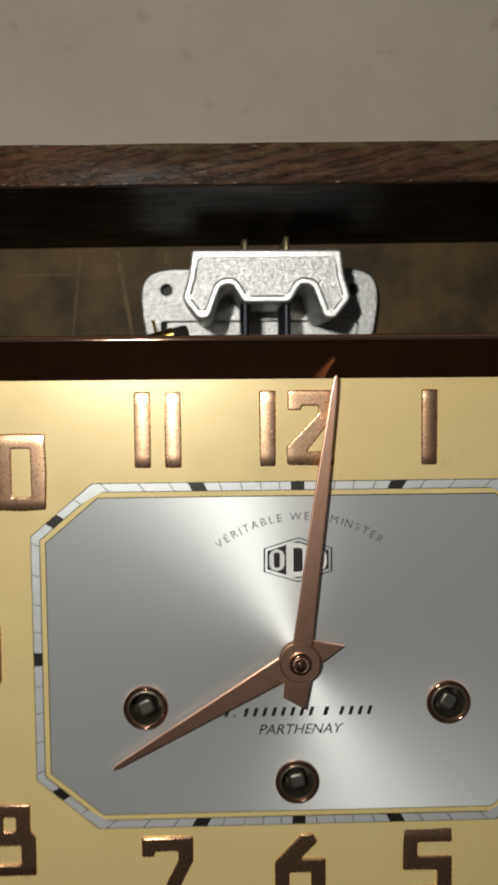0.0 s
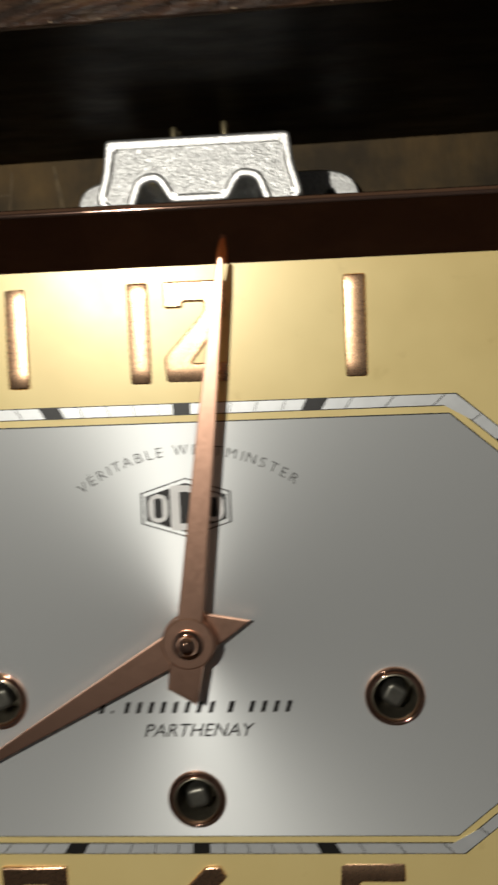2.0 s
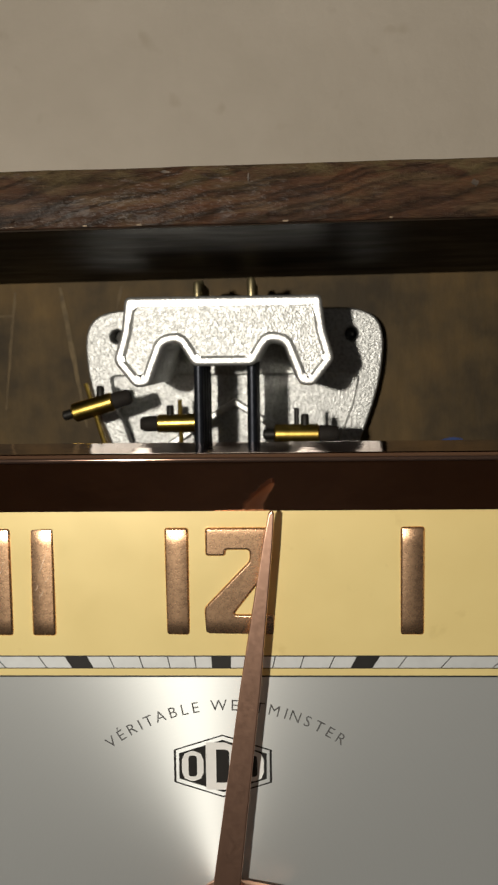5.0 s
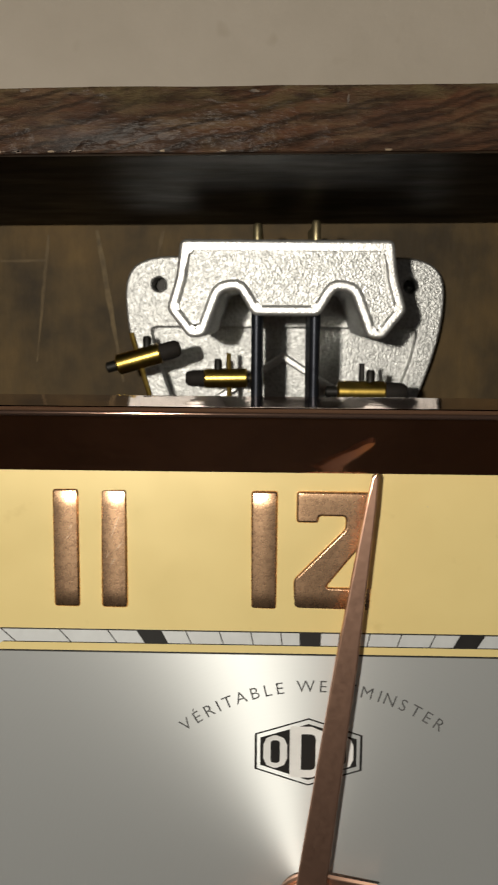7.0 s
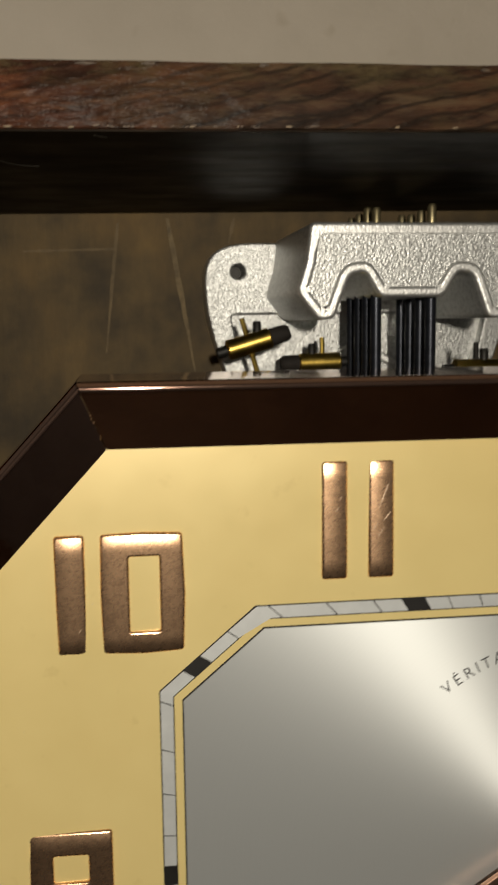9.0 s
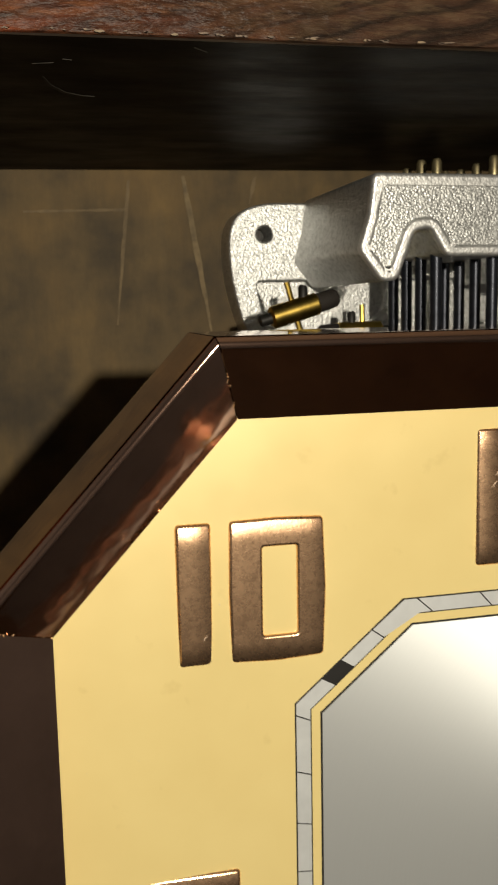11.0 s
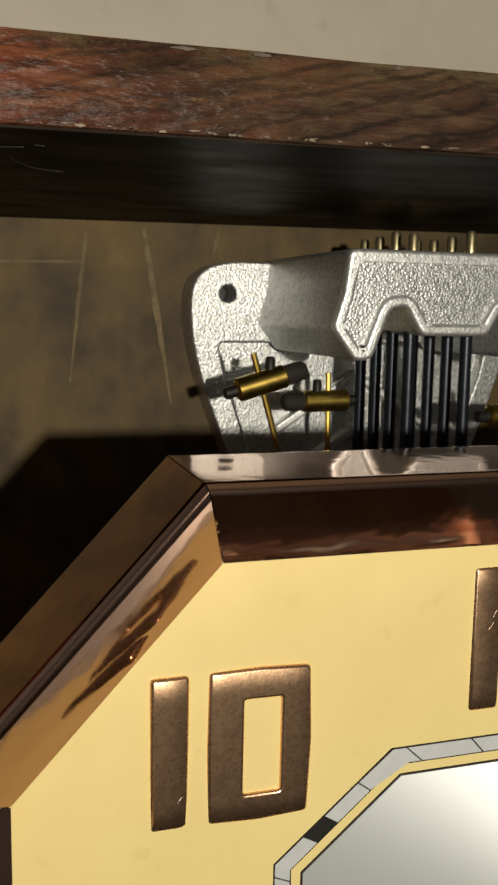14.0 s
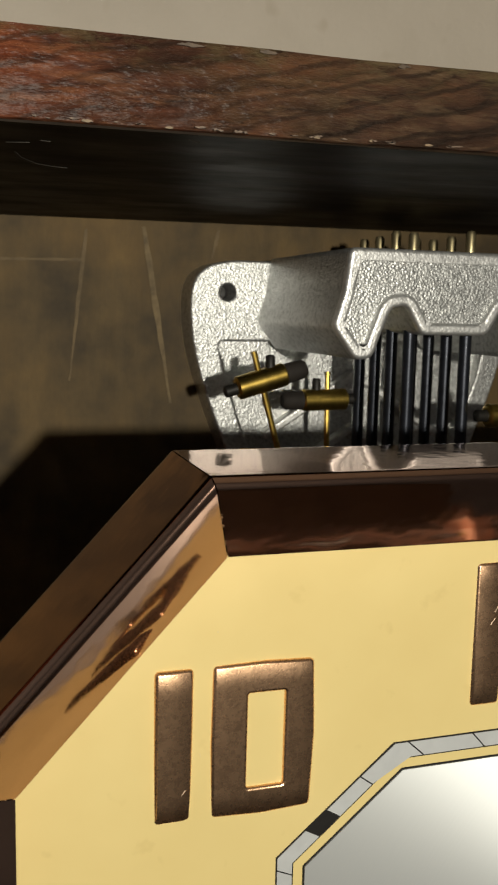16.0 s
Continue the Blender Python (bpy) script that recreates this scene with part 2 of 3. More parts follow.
PLASTER, WOOD, UNDER, PANEL = plaster(), polished_wood(), shaded_lacquer_underside(), panel_wood()
CREAM, SILVER = cream_lacquer(), turned_silver()
BEZEL = copper("polished_copper_sheet", (0.64, 0.40, 0.295), 0.065, 0.10)
NUMERAL = copper("worn_copper", (0.78, 0.49, 0.295), 0.27, 0.42, 1.0)
HAND = copper("brushed_copper", (0.75, 0.45, 0.32), 0.30, 0.03, 1.0, 0.02)
SCRATCH = plain("bright_scratch", (0.78, 0.58, 0.42), 0.45, 0.5)
SOLDER = copper("rough_solder", (0.55, 0.35, 0.2), 0.4, 0.9)
CELL = plain("silvered_print", (0.74, 0.76, 0.76), 0.38, 0.5, 0.05)
BLACK = plain("black_print", (0.012, 0.011, 0.010), 0.4)
GREYPRINT = plain("faded_black_print", (0.10, 0.10, 0.10), 0.4, 0.2)
WHITE = plain("white_print", (0.80, 0.80, 0.78), 0.4, 0.1, 0.05)
CAST = cast_metal("stippled_cast_metal", (0.66, 0.665, 0.65), 0.85)
RIM = cast_metal("smooth_cast_metal_rim", (0.93, 0.93, 0.91), 0.4)
STEEL = plain("blued_steel", (0.026, 0.029, 0.038), 0.36, 0.7)
ARBOR = plain("bare_steel", (0.17, 0.165, 0.14), 0.42, 0.85)
BRASS = plain("brass", (0.62, 0.43, 0.10), 0.3, 1.0)
STUB = plain("dull_brass", (0.50, 0.42, 0.24), 0.4, 0.9)
LEATHER = plain("dark_leather", (0.014, 0.010, 0.007), 0.8)
DARK = plain("dark_oiled_metal", (0.02, 0.018, 0.015), 0.5, 0.4)
BUSH = plain("oily_bush_metal", (0.15, 0.135, 0.10), 0.45, 0.8)
FAINT = plain("faint_glue", (0.145, 0.098, 0.043), 0.7, 0.0, 0.3, 300)
GLUE = plain("dried_glue", (0.165, 0.115, 0.052), 0.7, 0.0, 0.35, 400)
CHIP = plain("bare_wood", (0.20, 0.14, 0.08), 0.6, 0.0, 0.4, 900)
WORN = plain("worn_varnish", (0.075, 0.048, 0.028), 0.6, 0.0, 0.6, 700)
RUBBED_GLINT = plain("rubbed_varnish_glint", (0.14, 0.095, 0.063), 0.6, 0.0, 0.6, 1500)
SCUFF = plain("scuffed_lacquer", (0.026, 0.021, 0.014), 0.7, 0.0, 0.4, 900)
DUST = plain("dust", (0.55, 0.50, 0.42), 0.8)
BLUE = plain("blue_pencil", (0.03, 0.06, 0.20), 0.7)
BOUNCE_GREY = plain("unseen_wall_grey", (0.30, 0.31, 0.34), 0.8, 0.0, 0.15, 12)
FLOORWOOD = plain("brown_floor", (0.16, 0.10, 0.06), 0.5, 0.0, 0.3, 8)


# ---- builders ----
def part(name, bm, mat, parent=None, label="", sharp=35):
    """Links a bmesh as one mesh object, under a thing or a part."""
    bmesh.ops.recalc_face_normals(bm, faces=bm.faces[:])
    me = bpy.data.meshes.new(name)
    for f in bm.faces:
        f.smooth = True
    bm.to_mesh(me)
    bm.free()
    me.set_sharp_from_angle(angle=radians(sharp))
    me.materials.append(mat)
    ob = new(name, me)
    hang(ob, parent)
    return tagged(ob, label)


def hang(ob, parent):
    if parent:
        ob.parent = parent
        m = parent.matrix_basis.copy()
        p = parent.parent
        while p:
            m = p.matrix_basis @ parent.matrix_parent_inverse @ m if p is parent.parent else p.matrix_basis @ m
            p = p.parent
        ob.matrix_parent_inverse = m.inverted()


def thing(name, at, label, category, group="", kind=""):
    ob = new(name)
    ob.empty_display_size = 0.02
    ob.matrix_basis = Matrix.Translation(at)
    return tagged(ob, label, category, group, kind)


def area(loop):
    return sum(a[0] * b[1] - b[0] * a[1] for a, b in zip(loop, loop[1:] + loop[:1])) / 2


def inset(loop, d):
    """The loop moved by d to the left of its direction."""
    n, out = len(loop), []
    for i in range(n):
        p, q, r = Vector(loop[i - 1]), Vector(loop[i]), Vector(loop[(i + 1) % n])
        a, b = (q - p).normalized(), (r - q).normalized()
        na, nb = Vector((-a.y, a.x)), Vector((-b.y, b.x))
        s = (na + nb) / max(0.35, 1 + na.dot(nb))
        out.append(tuple(q + s * d))
    return out


def soften(loop, times=2, keep=0.25):
    """Cuts the corners of a closed loop."""
    for _ in range(times):
        out = []
        for a, b in zip(loop, loop[1:] + loop[:1]):
            out += [(a[0] + (b[0] - a[0]) * keep, a[1] + (b[1] - a[1]) * keep), (b[0] + (a[0] - b[0]) * keep, b[1] + (a[1] - b[1]) * keep)]
        loop = out
    return loop


def clip_corners(loop, r):
    """Rounds the corners of a closed loop with a radius of about r."""
    out, n = [], len(loop)
    for i in range(n):
        p, q, s = Vector(loop[i - 1]), Vector(loop[i]), Vector(loop[(i + 1) % n])
        a, b = p - q, s - q
        k = min(r, a.length * 0.45, b.length * 0.45)
        a, b = q + a.normalized() * k, q + b.normalized() * k
        for u in (0, 0.33, 0.67, 1):
            out.append(tuple(a * (1 - u) ** 2 + q * 2 * u * (1 - u) + b * u * u))
    return out


def circle(x, z, r, n=32):
    return [(x + r * math.cos(2 * math.pi * i / n), z + r * math.sin(2 * math.pi * i / n)) for i in range(n)]


def prism(outline, back, front, holes=(), edge=0.0, steps=3, bm=None, closed=True):
    """A solid of an upright outline (x, z) from y = back to y = front (nearer), its front edges rounded by edge."""
    bm = bm or bmesh.new()
    loops = [outline if area(outline) > 0 else outline[::-1]] + [h if area(h) < 0 else h[::-1] for h in holes]
    caps, backs = [], []
    for loop in loops:
        rings = [(back, loop)]
        if edge:
            for i in range(steps + 1):
                a = math.pi / 2 * i / steps
                rings.append((front + edge * (1 - math.sin(a)), inset(loop, edge * (1 - math.cos(a)))))
            rings.append((front, inset(loop, edge * 1.12)))
        else:
            rings.append((front, loop))
        rows = [[bm.verts.new((x, y, z)) for x, z in ring] for y, ring in rings]
        for lo, hi in zip(rows, rows[1:]):
            for i in range(len(lo)):
                j = (i + 1) % len(lo)
                bm.faces.new((lo[i], lo[j], hi[j], hi[i]))
        backs.append(rows[0])
        caps.append(rows[-1])
    for group in ((caps, backs) if closed else (caps,)):
        edges = []
        for row in group:
            edges += [bm.edges.get((row[i], row[(i + 1) % len(row)])) for i in range(len(row))]
        bmesh.ops.triangle_fill(bm, use_beauty=True, edges=edges)
    return bm


def box(lo, hi, edge=0.0, m=None):
    bm = bmesh.new()
    bmesh.ops.create_cube(bm, size=1)
    for v in bm.verts:
        v.co = [a + (b - a) * (c + 0.5) for a, b, c in zip(lo, hi, v.co)]
    if edge:
        bmesh.ops.bevel(bm, geom=bm.edges[:], offset=edge, segments=2, affect="EDGES", profile=0.6)
    if m:
        bmesh.ops.transform(bm, matrix=m, verts=bm.verts[:])
    return bm


def lathe(profile, start, way, n=24, bm=None):
    """Turns (distance along, radius) rows round an axis."""
    bm = bm or bmesh.new()
    q = Vector(way).normalized().to_track_quat("Z", "Y").to_matrix()
    rows = []
    for d, r in profile:
        rows.append([bm.verts.new(Vector(start) + q @ Vector((r * math.cos(2 * math.pi * i / n), r * math.sin(2 * math.pi * i / n), d))) for i in range(n)])
    for a, b in zip(rows, rows[1:]):
        for i in range(n):
            bm.faces.new((a[i], a[(i + 1) % n], b[(i + 1) % n], b[i]))
    for row in (rows[0], rows[-1]):
        bm.faces.new(row)
    return bm


def wire(points, r, n=10):
    bm = bmesh.new()
    for a, b in zip(points, points[1:]):
        d = Vector(b) - Vector(a)
        lathe([(0, r), (d.length, r)], a, d, n, bm)
    return bm


def rect(x0, z0, x1, z1):
    return [(x0, z0), (x1, z0), (x1, z1), (x0, z1)]


# ---- the room: only the north wall is seen ----
def room():
    tagged(part("wall_north", box((-0.92, WALL, 0), (0.97, WALL + 0.12, 2.4)), PLASTER), "cream plastered wall with faint grey smudges", "wall", kind="structure")
    # unseen walls, set close and greyed to tune the bounce in the bezel
    tagged(part("wall_south", box((-0.92, -1.12, 0), (0.97, -1.0, 2.4)), BOUNCE_GREY), "unseen plain wall, greyed to set the bounce", "wall", kind="structure")
    tagged(part("wall_west", box((-0.92, -1.0, 0), (-0.80, WALL, 2.4)), BOUNCE_GREY), "unseen plain wall, greyed to set the bounce", "wall", kind="structure")
    tagged(part("wall_east", box((0.85, -1.0, 0), (0.97, WALL, 2.4)), BOUNCE_GREY), "unseen plain wall, greyed to set the bounce", "wall", kind="structure")
    tagged(part("floor", box((-0.92, -1.12, -0.1), (0.97, WALL + 0.12, 0)), FLOORWOOD), "plain brown floor in the dark", "floor", kind="structure")
    tagged(part("ceiling", box((-0.92, -1.12, 2.4), (0.97, WALL + 0.12, 2.5)), PLASTER), "plain cream ceiling in the dark", "ceiling", kind="structure")


room()


# ---- the clock's case ----
CASE_TURN = Matrix.Translation((CX, 0, 1.5645)) @ Matrix.Rotation(radians(-0.6), 4, "Y") @ Matrix.Translation((-CX, 0, -1.5645))
X0, X1 = CX - 0.23, CX + 0.23


def clock_case():
    case = thing("clock_case", (CX, BACK, 0.96), "dark varnished wooden wall clock case with its front removed", "clock case")
    bm = box((X0, 0.2925, 1.5583), (X1, 0.443, 1.571), 0.0007)
    bmesh.ops.subdivide_edges(bm, edges=[e for e in bm.edges if abs(e.verts[0].co.x - e.verts[1].co.x) > 0.1], cuts=90, use_grid_fill=True)
    for v in bm.verts:                       # a hand-planed, slightly chipped front edge
        if v.co.y < 0.2935:
            k = noise.noise((v.co.x * 55, v.co.z * 20, 3.0))
            v.co.z += 0.00022 * k
            v.co.y += 0.0003 * noise.noise((v.co.x * 140, v.co.z * 300, 8.0))
    bmesh.ops.transform(bm, matrix=CASE_TURN, verts=bm.verts[:])
    part("top_board", bm, WOOD, case, "reddish-brown varnished board with slanting grain and worn edges")
    # thin sheet for the board's underside, shade included in its colour
    part("top_lining", box((X0 + 0.018, 0.2934, 1.5580), (X1 - 0.018, BACK - 0.0002, 1.5585), 0, CASE_TURN), UNDER, case, "black lacquered underside, its shade put into the colour")
    rnd = random.Random(12)
    board = [o for o in case.children if o.name.startswith("top_board")][0]
    spots = [(-0.047, 0.0002), (-0.038, 0.0003), (-0.028, 0.0003), (-0.006, 0.0003), (0.006, 0.0002), (0.038, 0.0002), (-0.082, 0.0002), (-0.070, 0.0001), (0.061, 0.0003)]
    for x, dz in spots:                      # bare wood where the varnish has chipped off the lower edge
        z = 1.5587 + dz + (x - CX) * 0.0105
        w, n = rnd.uniform(0.0003, 0.0009), 11
        loop = [(x + w * math.cos(2 * math.pi * i / n) * rnd.uniform(0.6, 1.2), z - 0.00025 + 0.00022 * math.sin(2 * math.pi * i / n) * rnd.uniform(0.6, 1.3)) for i in range(n)]
        part("varnish_chip", prism(loop, 0.2930, 0.29215), CHIP, board, "bare wood chip in the varnish")
    for x, z, w, h in ((0.030, 1.5682, 0.0003, 0.0010), (-0.067, 1.5693, 0.0022, 0.0003), (-0.055, 1.5695, 0.0018, 0.0003), (-0.033, 1.5697, 0.0013, 0.0003), (0.012, 1.5697, 0.0012, 0.0003), (0.079, 1.5662, 0.0011, 0.0007)):
        n = 14
        loop = [(x + w * math.cos(2 * math.pi * i / n) * rnd.uniform(0.45, 1.2), z + h * math.sin(2 * math.pi * i / n) * rnd.uniform(0.4, 1.3)) for i in range(n)]
        part("worn_patch", prism(loop, 0.2930, 0.29218), WORN, board, "yellowed worn patch of varnish")
    lining = [o for o in case.children if o.name.startswith("top_lining")][0]
    for path, w in (([(-0.0900, 0.319), (-0.0888, 0.325), (-0.0858, 0.331), (-0.0825, 0.3335), (-0.0798, 0.334)], 0.0009), ([(-0.092, 0.310), (-0.0885, 0.309)], 0.0005), ([(-0.066, 0.297), (-0.0635, 0.2995)], 0.0006), ([(-0.087, 0.3065), (-0.0855, 0.307)], 0.0006)):
        bm, rows = bmesh.new(), []
        for k, (x, y) in enumerate(path):
            z, h = 1.5580 + (x - CX) * 0.0105 - 0.00012, w * (0.35 if k in (0, len(path) - 1) else 1.0) / 2
            rows.append([bm.verts.new((x + dx * h, y + dy * h, z + dz)) for dx, dy, dz in ((-0.7, 0.7, 0.0002), (-0.7, 0.7, 0), (0.7, -0.7, 0), (0.7, -0.7, 0.0002))])
        for p, q in zip(rows, rows[1:]):
            for k in range(4):
                bm.faces.new((p[k], p[(k + 1) % 4], q[(k + 1) % 4], q[k]))
        for end in (rows[0], rows[-1]):
            bm.faces.new(end)
        bmesh.ops.recalc_face_normals(bm, faces=bm.faces[:])
        part("scuff", bm, SCUFF, lining, "pale scuff in the lacquer")
    rnd = random.Random(31)
    def fleck(x, z, w, h, mat, name, label, lean=0.0):
        n = 12
        turn = [(w * math.cos(2 * math.pi * i / n) * rnd.uniform(0.35, 1.2), h * math.sin(2 * math.pi * i / n) * rnd.uniform(0.3, 1.3)) for i in range(n)]
        part(name, prism([(x + a, z + (x + a - CX) * 0.0105 + b + lean * a) for a, b in turn], 0.2930, 0.29216), mat, board, label)
    for i in range(46):                      # the lower edge is rubbed bare, most towards one end, its glint painted in
        x = -0.126 + 0.105 * rnd.random() ** 1.5
        fleck(x, 1.5586 + 0.0003 * rnd.random(), rnd.uniform(0.0003, 0.0012), rnd.uniform(0.00008, 0.00022), RUBBED_GLINT, "rubbed_glint_edge", "varnish rubbed off the lower edge, its glint painted in")
    for x in (X0, X1 - 0.018):
        part("side_board", box((x, 0.2925, 0.96), (x + 0.018, 0.443, 1.557), 0.0007), WOOD, case)
    part("bottom_board", box((X0 + 0.018, 0.2925, 0.96), (X1 - 0.018, 0.443, 0.974), 0.0007), WOOD, case)
    part("seat_board", box((X0 + 0.018, 0.300, 1.315), (X1 - 0.018, 0.350, 1.330), 0.0007), WOOD, case)
    back = part("back_panel", box((X0 + 0.018, BACK, 0.974), (X1 - 0.018, 0.4428, 1.5605)), PANEL, case, "raw olive-brown wooden back panel with pale glue streaks")
    rnd = random.Random(4)
    for (xa, za), (xb, zb), w in (((-0.0455, 1.5555), (-0.037, 1.503), 0.0021), ((-0.0625, 1.554), (-0.0675, 1.510), 0.0014), ((-0.0225, 1.5555), (-0.0245, 1.547), 0.0014), ((-0.0945, 1.5445), (-0.0640, 1.5452), 0.0)):
        left, right, n = [], [], 16
        for i in range(n + 1):
            u = i / n
            x, z = xa + (xb - xa) * u + 0.0001 * rnd.uniform(-1, 1), za + (zb - za) * u
            h = w * (0.75 + 0.3 * rnd.random()) * (0.4 + 0.6 * math.sin(math.pi * min(1, u + 0.15)))
            if w:
                left.append((x - h / 2, z))
                right.append((x + h / 2, z))
            else:                            # the one streak that runs level
                h = 0.0009 * (0.6 + 0.5 * rnd.random())
                left.append((x, z + h / 2))
                right.append((x, z - h / 2))
        part("glue_streak", prism(left + right[::-1], BACK + 0.0001, BACK - 0.0002), GLUE if w > 0.002 else FAINT, back, "pale dried glue streak")
    part("pencil_mark", prism(soften([(0.094, 1.4965), (0.099, 1.4985), (0.105, 1.4975), (0.102, 1.4955)]), BACK + 0.0001, BACK - 0.00015), BLUE, back, "faint blue pencil mark")
    return case


clock_case()


# ---- the dial ----
def octagon(x, z, hw, hh, cx, cz):
    """Half width and height, and the lengths that the corner cut takes off along x and z."""
    return [(x - hw + cx, z - hh), (x + hw - cx, z - hh), (x + hw, z - hh + cz), (x + hw, z + hh - cz),
            (x + hw - cx, z + hh), (x - hw + cx, z + hh), (x - hw, z + hh - cz), (x - hw, z - hh + cz)]


TRACK_OUT = octagon(CX, TCZ, 0.0803, 0.0535, 0.0186, 0.0158)
TRACK_IN = inset(TRACK_OUT, 0.0028)
PLATE = inset(TRACK_OUT, 0.0046)
DIAL_EDGE = octagon(CX, TCZ, 0.1177, 0.0842, 0.0290, 0.0315)
HOLES = [(CX - 0.0467, 1.3980), (CX + 0.0463, 1.3980), (CX - 0.0005, 1.3737)]


def cast_ray(loop, a):
    """Where the ray at the clock angle a (0 at twelve) from the hub leaves the loop."""
    d, best = (math.sin(a), math.cos(a)), None
    for p, q in zip(loop, loop[1:] + loop[:1]):
        ex, ez = q[0] - p[0], q[1] - p[1]
        det = d[0] * -ez + d[1] * ex
        if abs(det) < 1e-12:
            continue
        px, pz = p[0] - CX, p[1] - TCZ
        t = (px * -ez + pz * ex) / det
        s = (d[0] * pz - d[1] * px) / det
        if t > 0 and -1e-9 <= s <= 1 + 1e-9:
            best = t if best is None else min(best, t)
    return (CX + d[0] * best, TCZ + d[1] * best)


def bezel(dial):
    """Eight mitred lengths of folded copper sheet: a slope down to the dial, a rounded ridge and a flange going back."""
    prof = [(0.0000, DIAL - 0.0001), (0.0012, DIAL - 0.0010), (0.0014, DIAL - 0.00116), (0.0102, DIAL - 0.0080)]
    for i in range(10):
        a = radians(128 - 126 * i / 9)
        prof.append((0.01114 + 0.0012 * math.cos(a), DIAL - 0.00721 - 0.0012 * math.sin(a)))
    prof += [(0.01235, DIAL - 0.0068), (0.0125, DIAL + 0.0132), (0.0125, DIAL + 0.0138), (0.0120, DIAL + 0.0148), (0.0112, DIAL + 0.0152), (0.0096, DIAL + 0.0150), (0.0098, DIAL - 0.0060), (0.0004, DIAL + 0.0012)]
    def grown(o):                            # the sides are a little narrower than the top and the bottom
        k = o / 0.0125
        return [(x - math.copysign(0.0007, x - CX) * k, z + math.copysign(0.0005, z - TCZ) * k) for x, z in inset(DIAL_EDGE, -o)]
    rings = [(grown(o), y) for o, y in prof]
    for k in range(8):
        bm = bmesh.new()
        ends = []
        for end in (0, 1):
            row = []
            for ring, y in rings:
                a, b = Vector(ring[k]), Vector(ring[(k + 1) % 8])
                gap = (b - a).normalized() * 0.00010
                p = a + gap if end == 0 else b - gap
                row.append(bm.verts.new((p.x, y, p.y)))
            ends.append(row)
        n = len(rings)
        for i in range(n):
            j = (i + 1) % n
            bm.faces.new((ends[0][i], ends[0][j], ends[1][j], ends[1][i]))
        for row in ends:
            bm.faces.new(row)
        part("bezel_side", bm, BEZEL, dial, "polished copper bezel length", 50)
        rnd = random.Random(k)
        bm = bmesh.new()                     # lumpy solder in the mitre
        for i in range(7):
            u = rnd.random() ** 0.8 * 0.95
            o, y = prof[3][0] * u, prof[0][1] + (prof[3][1] - prof[0][1]) * u
            p = grown(o)[k]
            r = 0.00008 + 0.00016 * rnd.random()
            m = Matrix.Translation((p[0] + rnd.uniform(-1, 1) * 0.00015, y + 0.00005, p[1])) @ Euler((rnd.random(), rnd.random(), rnd.random())).to_matrix().to_4x4()
            bmesh.ops.create_icosphere(bm, subdivisions=1, radius=1, matrix=m @ Matrix.Diagonal((r, r, r * (1 + 1.5 * rnd.random()), 1)))
        part("solder_seam", bm, SOLDER, dial, "lumpy solder seam")


def minute_track(dial):
    track = part("minute_track", prism(TRACK_OUT, DIAL + 0.0001, DIAL - 0.00012, [TRACK_IN]), BLACK, dial, "black printed minute track with silvered cells")
    corner = sorted(math.atan2(p[0] - CX, p[1] - TCZ) % (2 * math.pi) for p in TRACK_OUT)
    out, inn = inset(TRACK_OUT, 0.00022), inset(TRACK_IN, -0.00022)
    for m in range(60):
        a0, a1 = math.radians(6 * m), math.radians(6 * (m + 1))
        mid = cast_ray(TRACK_OUT, (a0 + a1) / 2)
        reach = math.hypot(mid[0] - CX, mid[1] - TCZ)
        line = 0.00011 / reach
        a0 += 0.0021 / reach if m % 5 == 0 else line
        a1 -= 0.0021 / reach if m % 5 == 4 else line
        angles = [a0] + [c for c in corner if a0 < c < a1] + [a1]
        loop = [cast_ray(out, a) for a in angles] + [cast_ray(inn, a) for a in angles[::-1]]
        part("minute_cell", prism(loop, DIAL - 0.0001, DIAL - 0.0002), CELL, track)
    part("plate_outline", prism(inset(PLATE, -0.00028), DIAL + 0.0001, DIAL - 0.00012, [PLATE]), BLACK, dial, "thin black printed outline")


def cut_up(bm, front):
    """Cuts the flat front up finely, so that it can be bowed."""
    for _ in range(5):
        cap = [f for f in bm.faces if all(abs(v.co.y - front) < 1e-6 for v in f.verts)]
        long = {e for f in cap for e in f.edges if e.calc_length() > 0.0009}
        if not long:
            break
        bmesh.ops.subdivide_edges(bm, edges=list(long), cuts=1)
        bmesh.ops.triangulate(bm, faces=[f for f in bm.faces if len(f.verts) > 3 and all(abs(v.co.y - front) < 1e-6 for v in f.verts)])


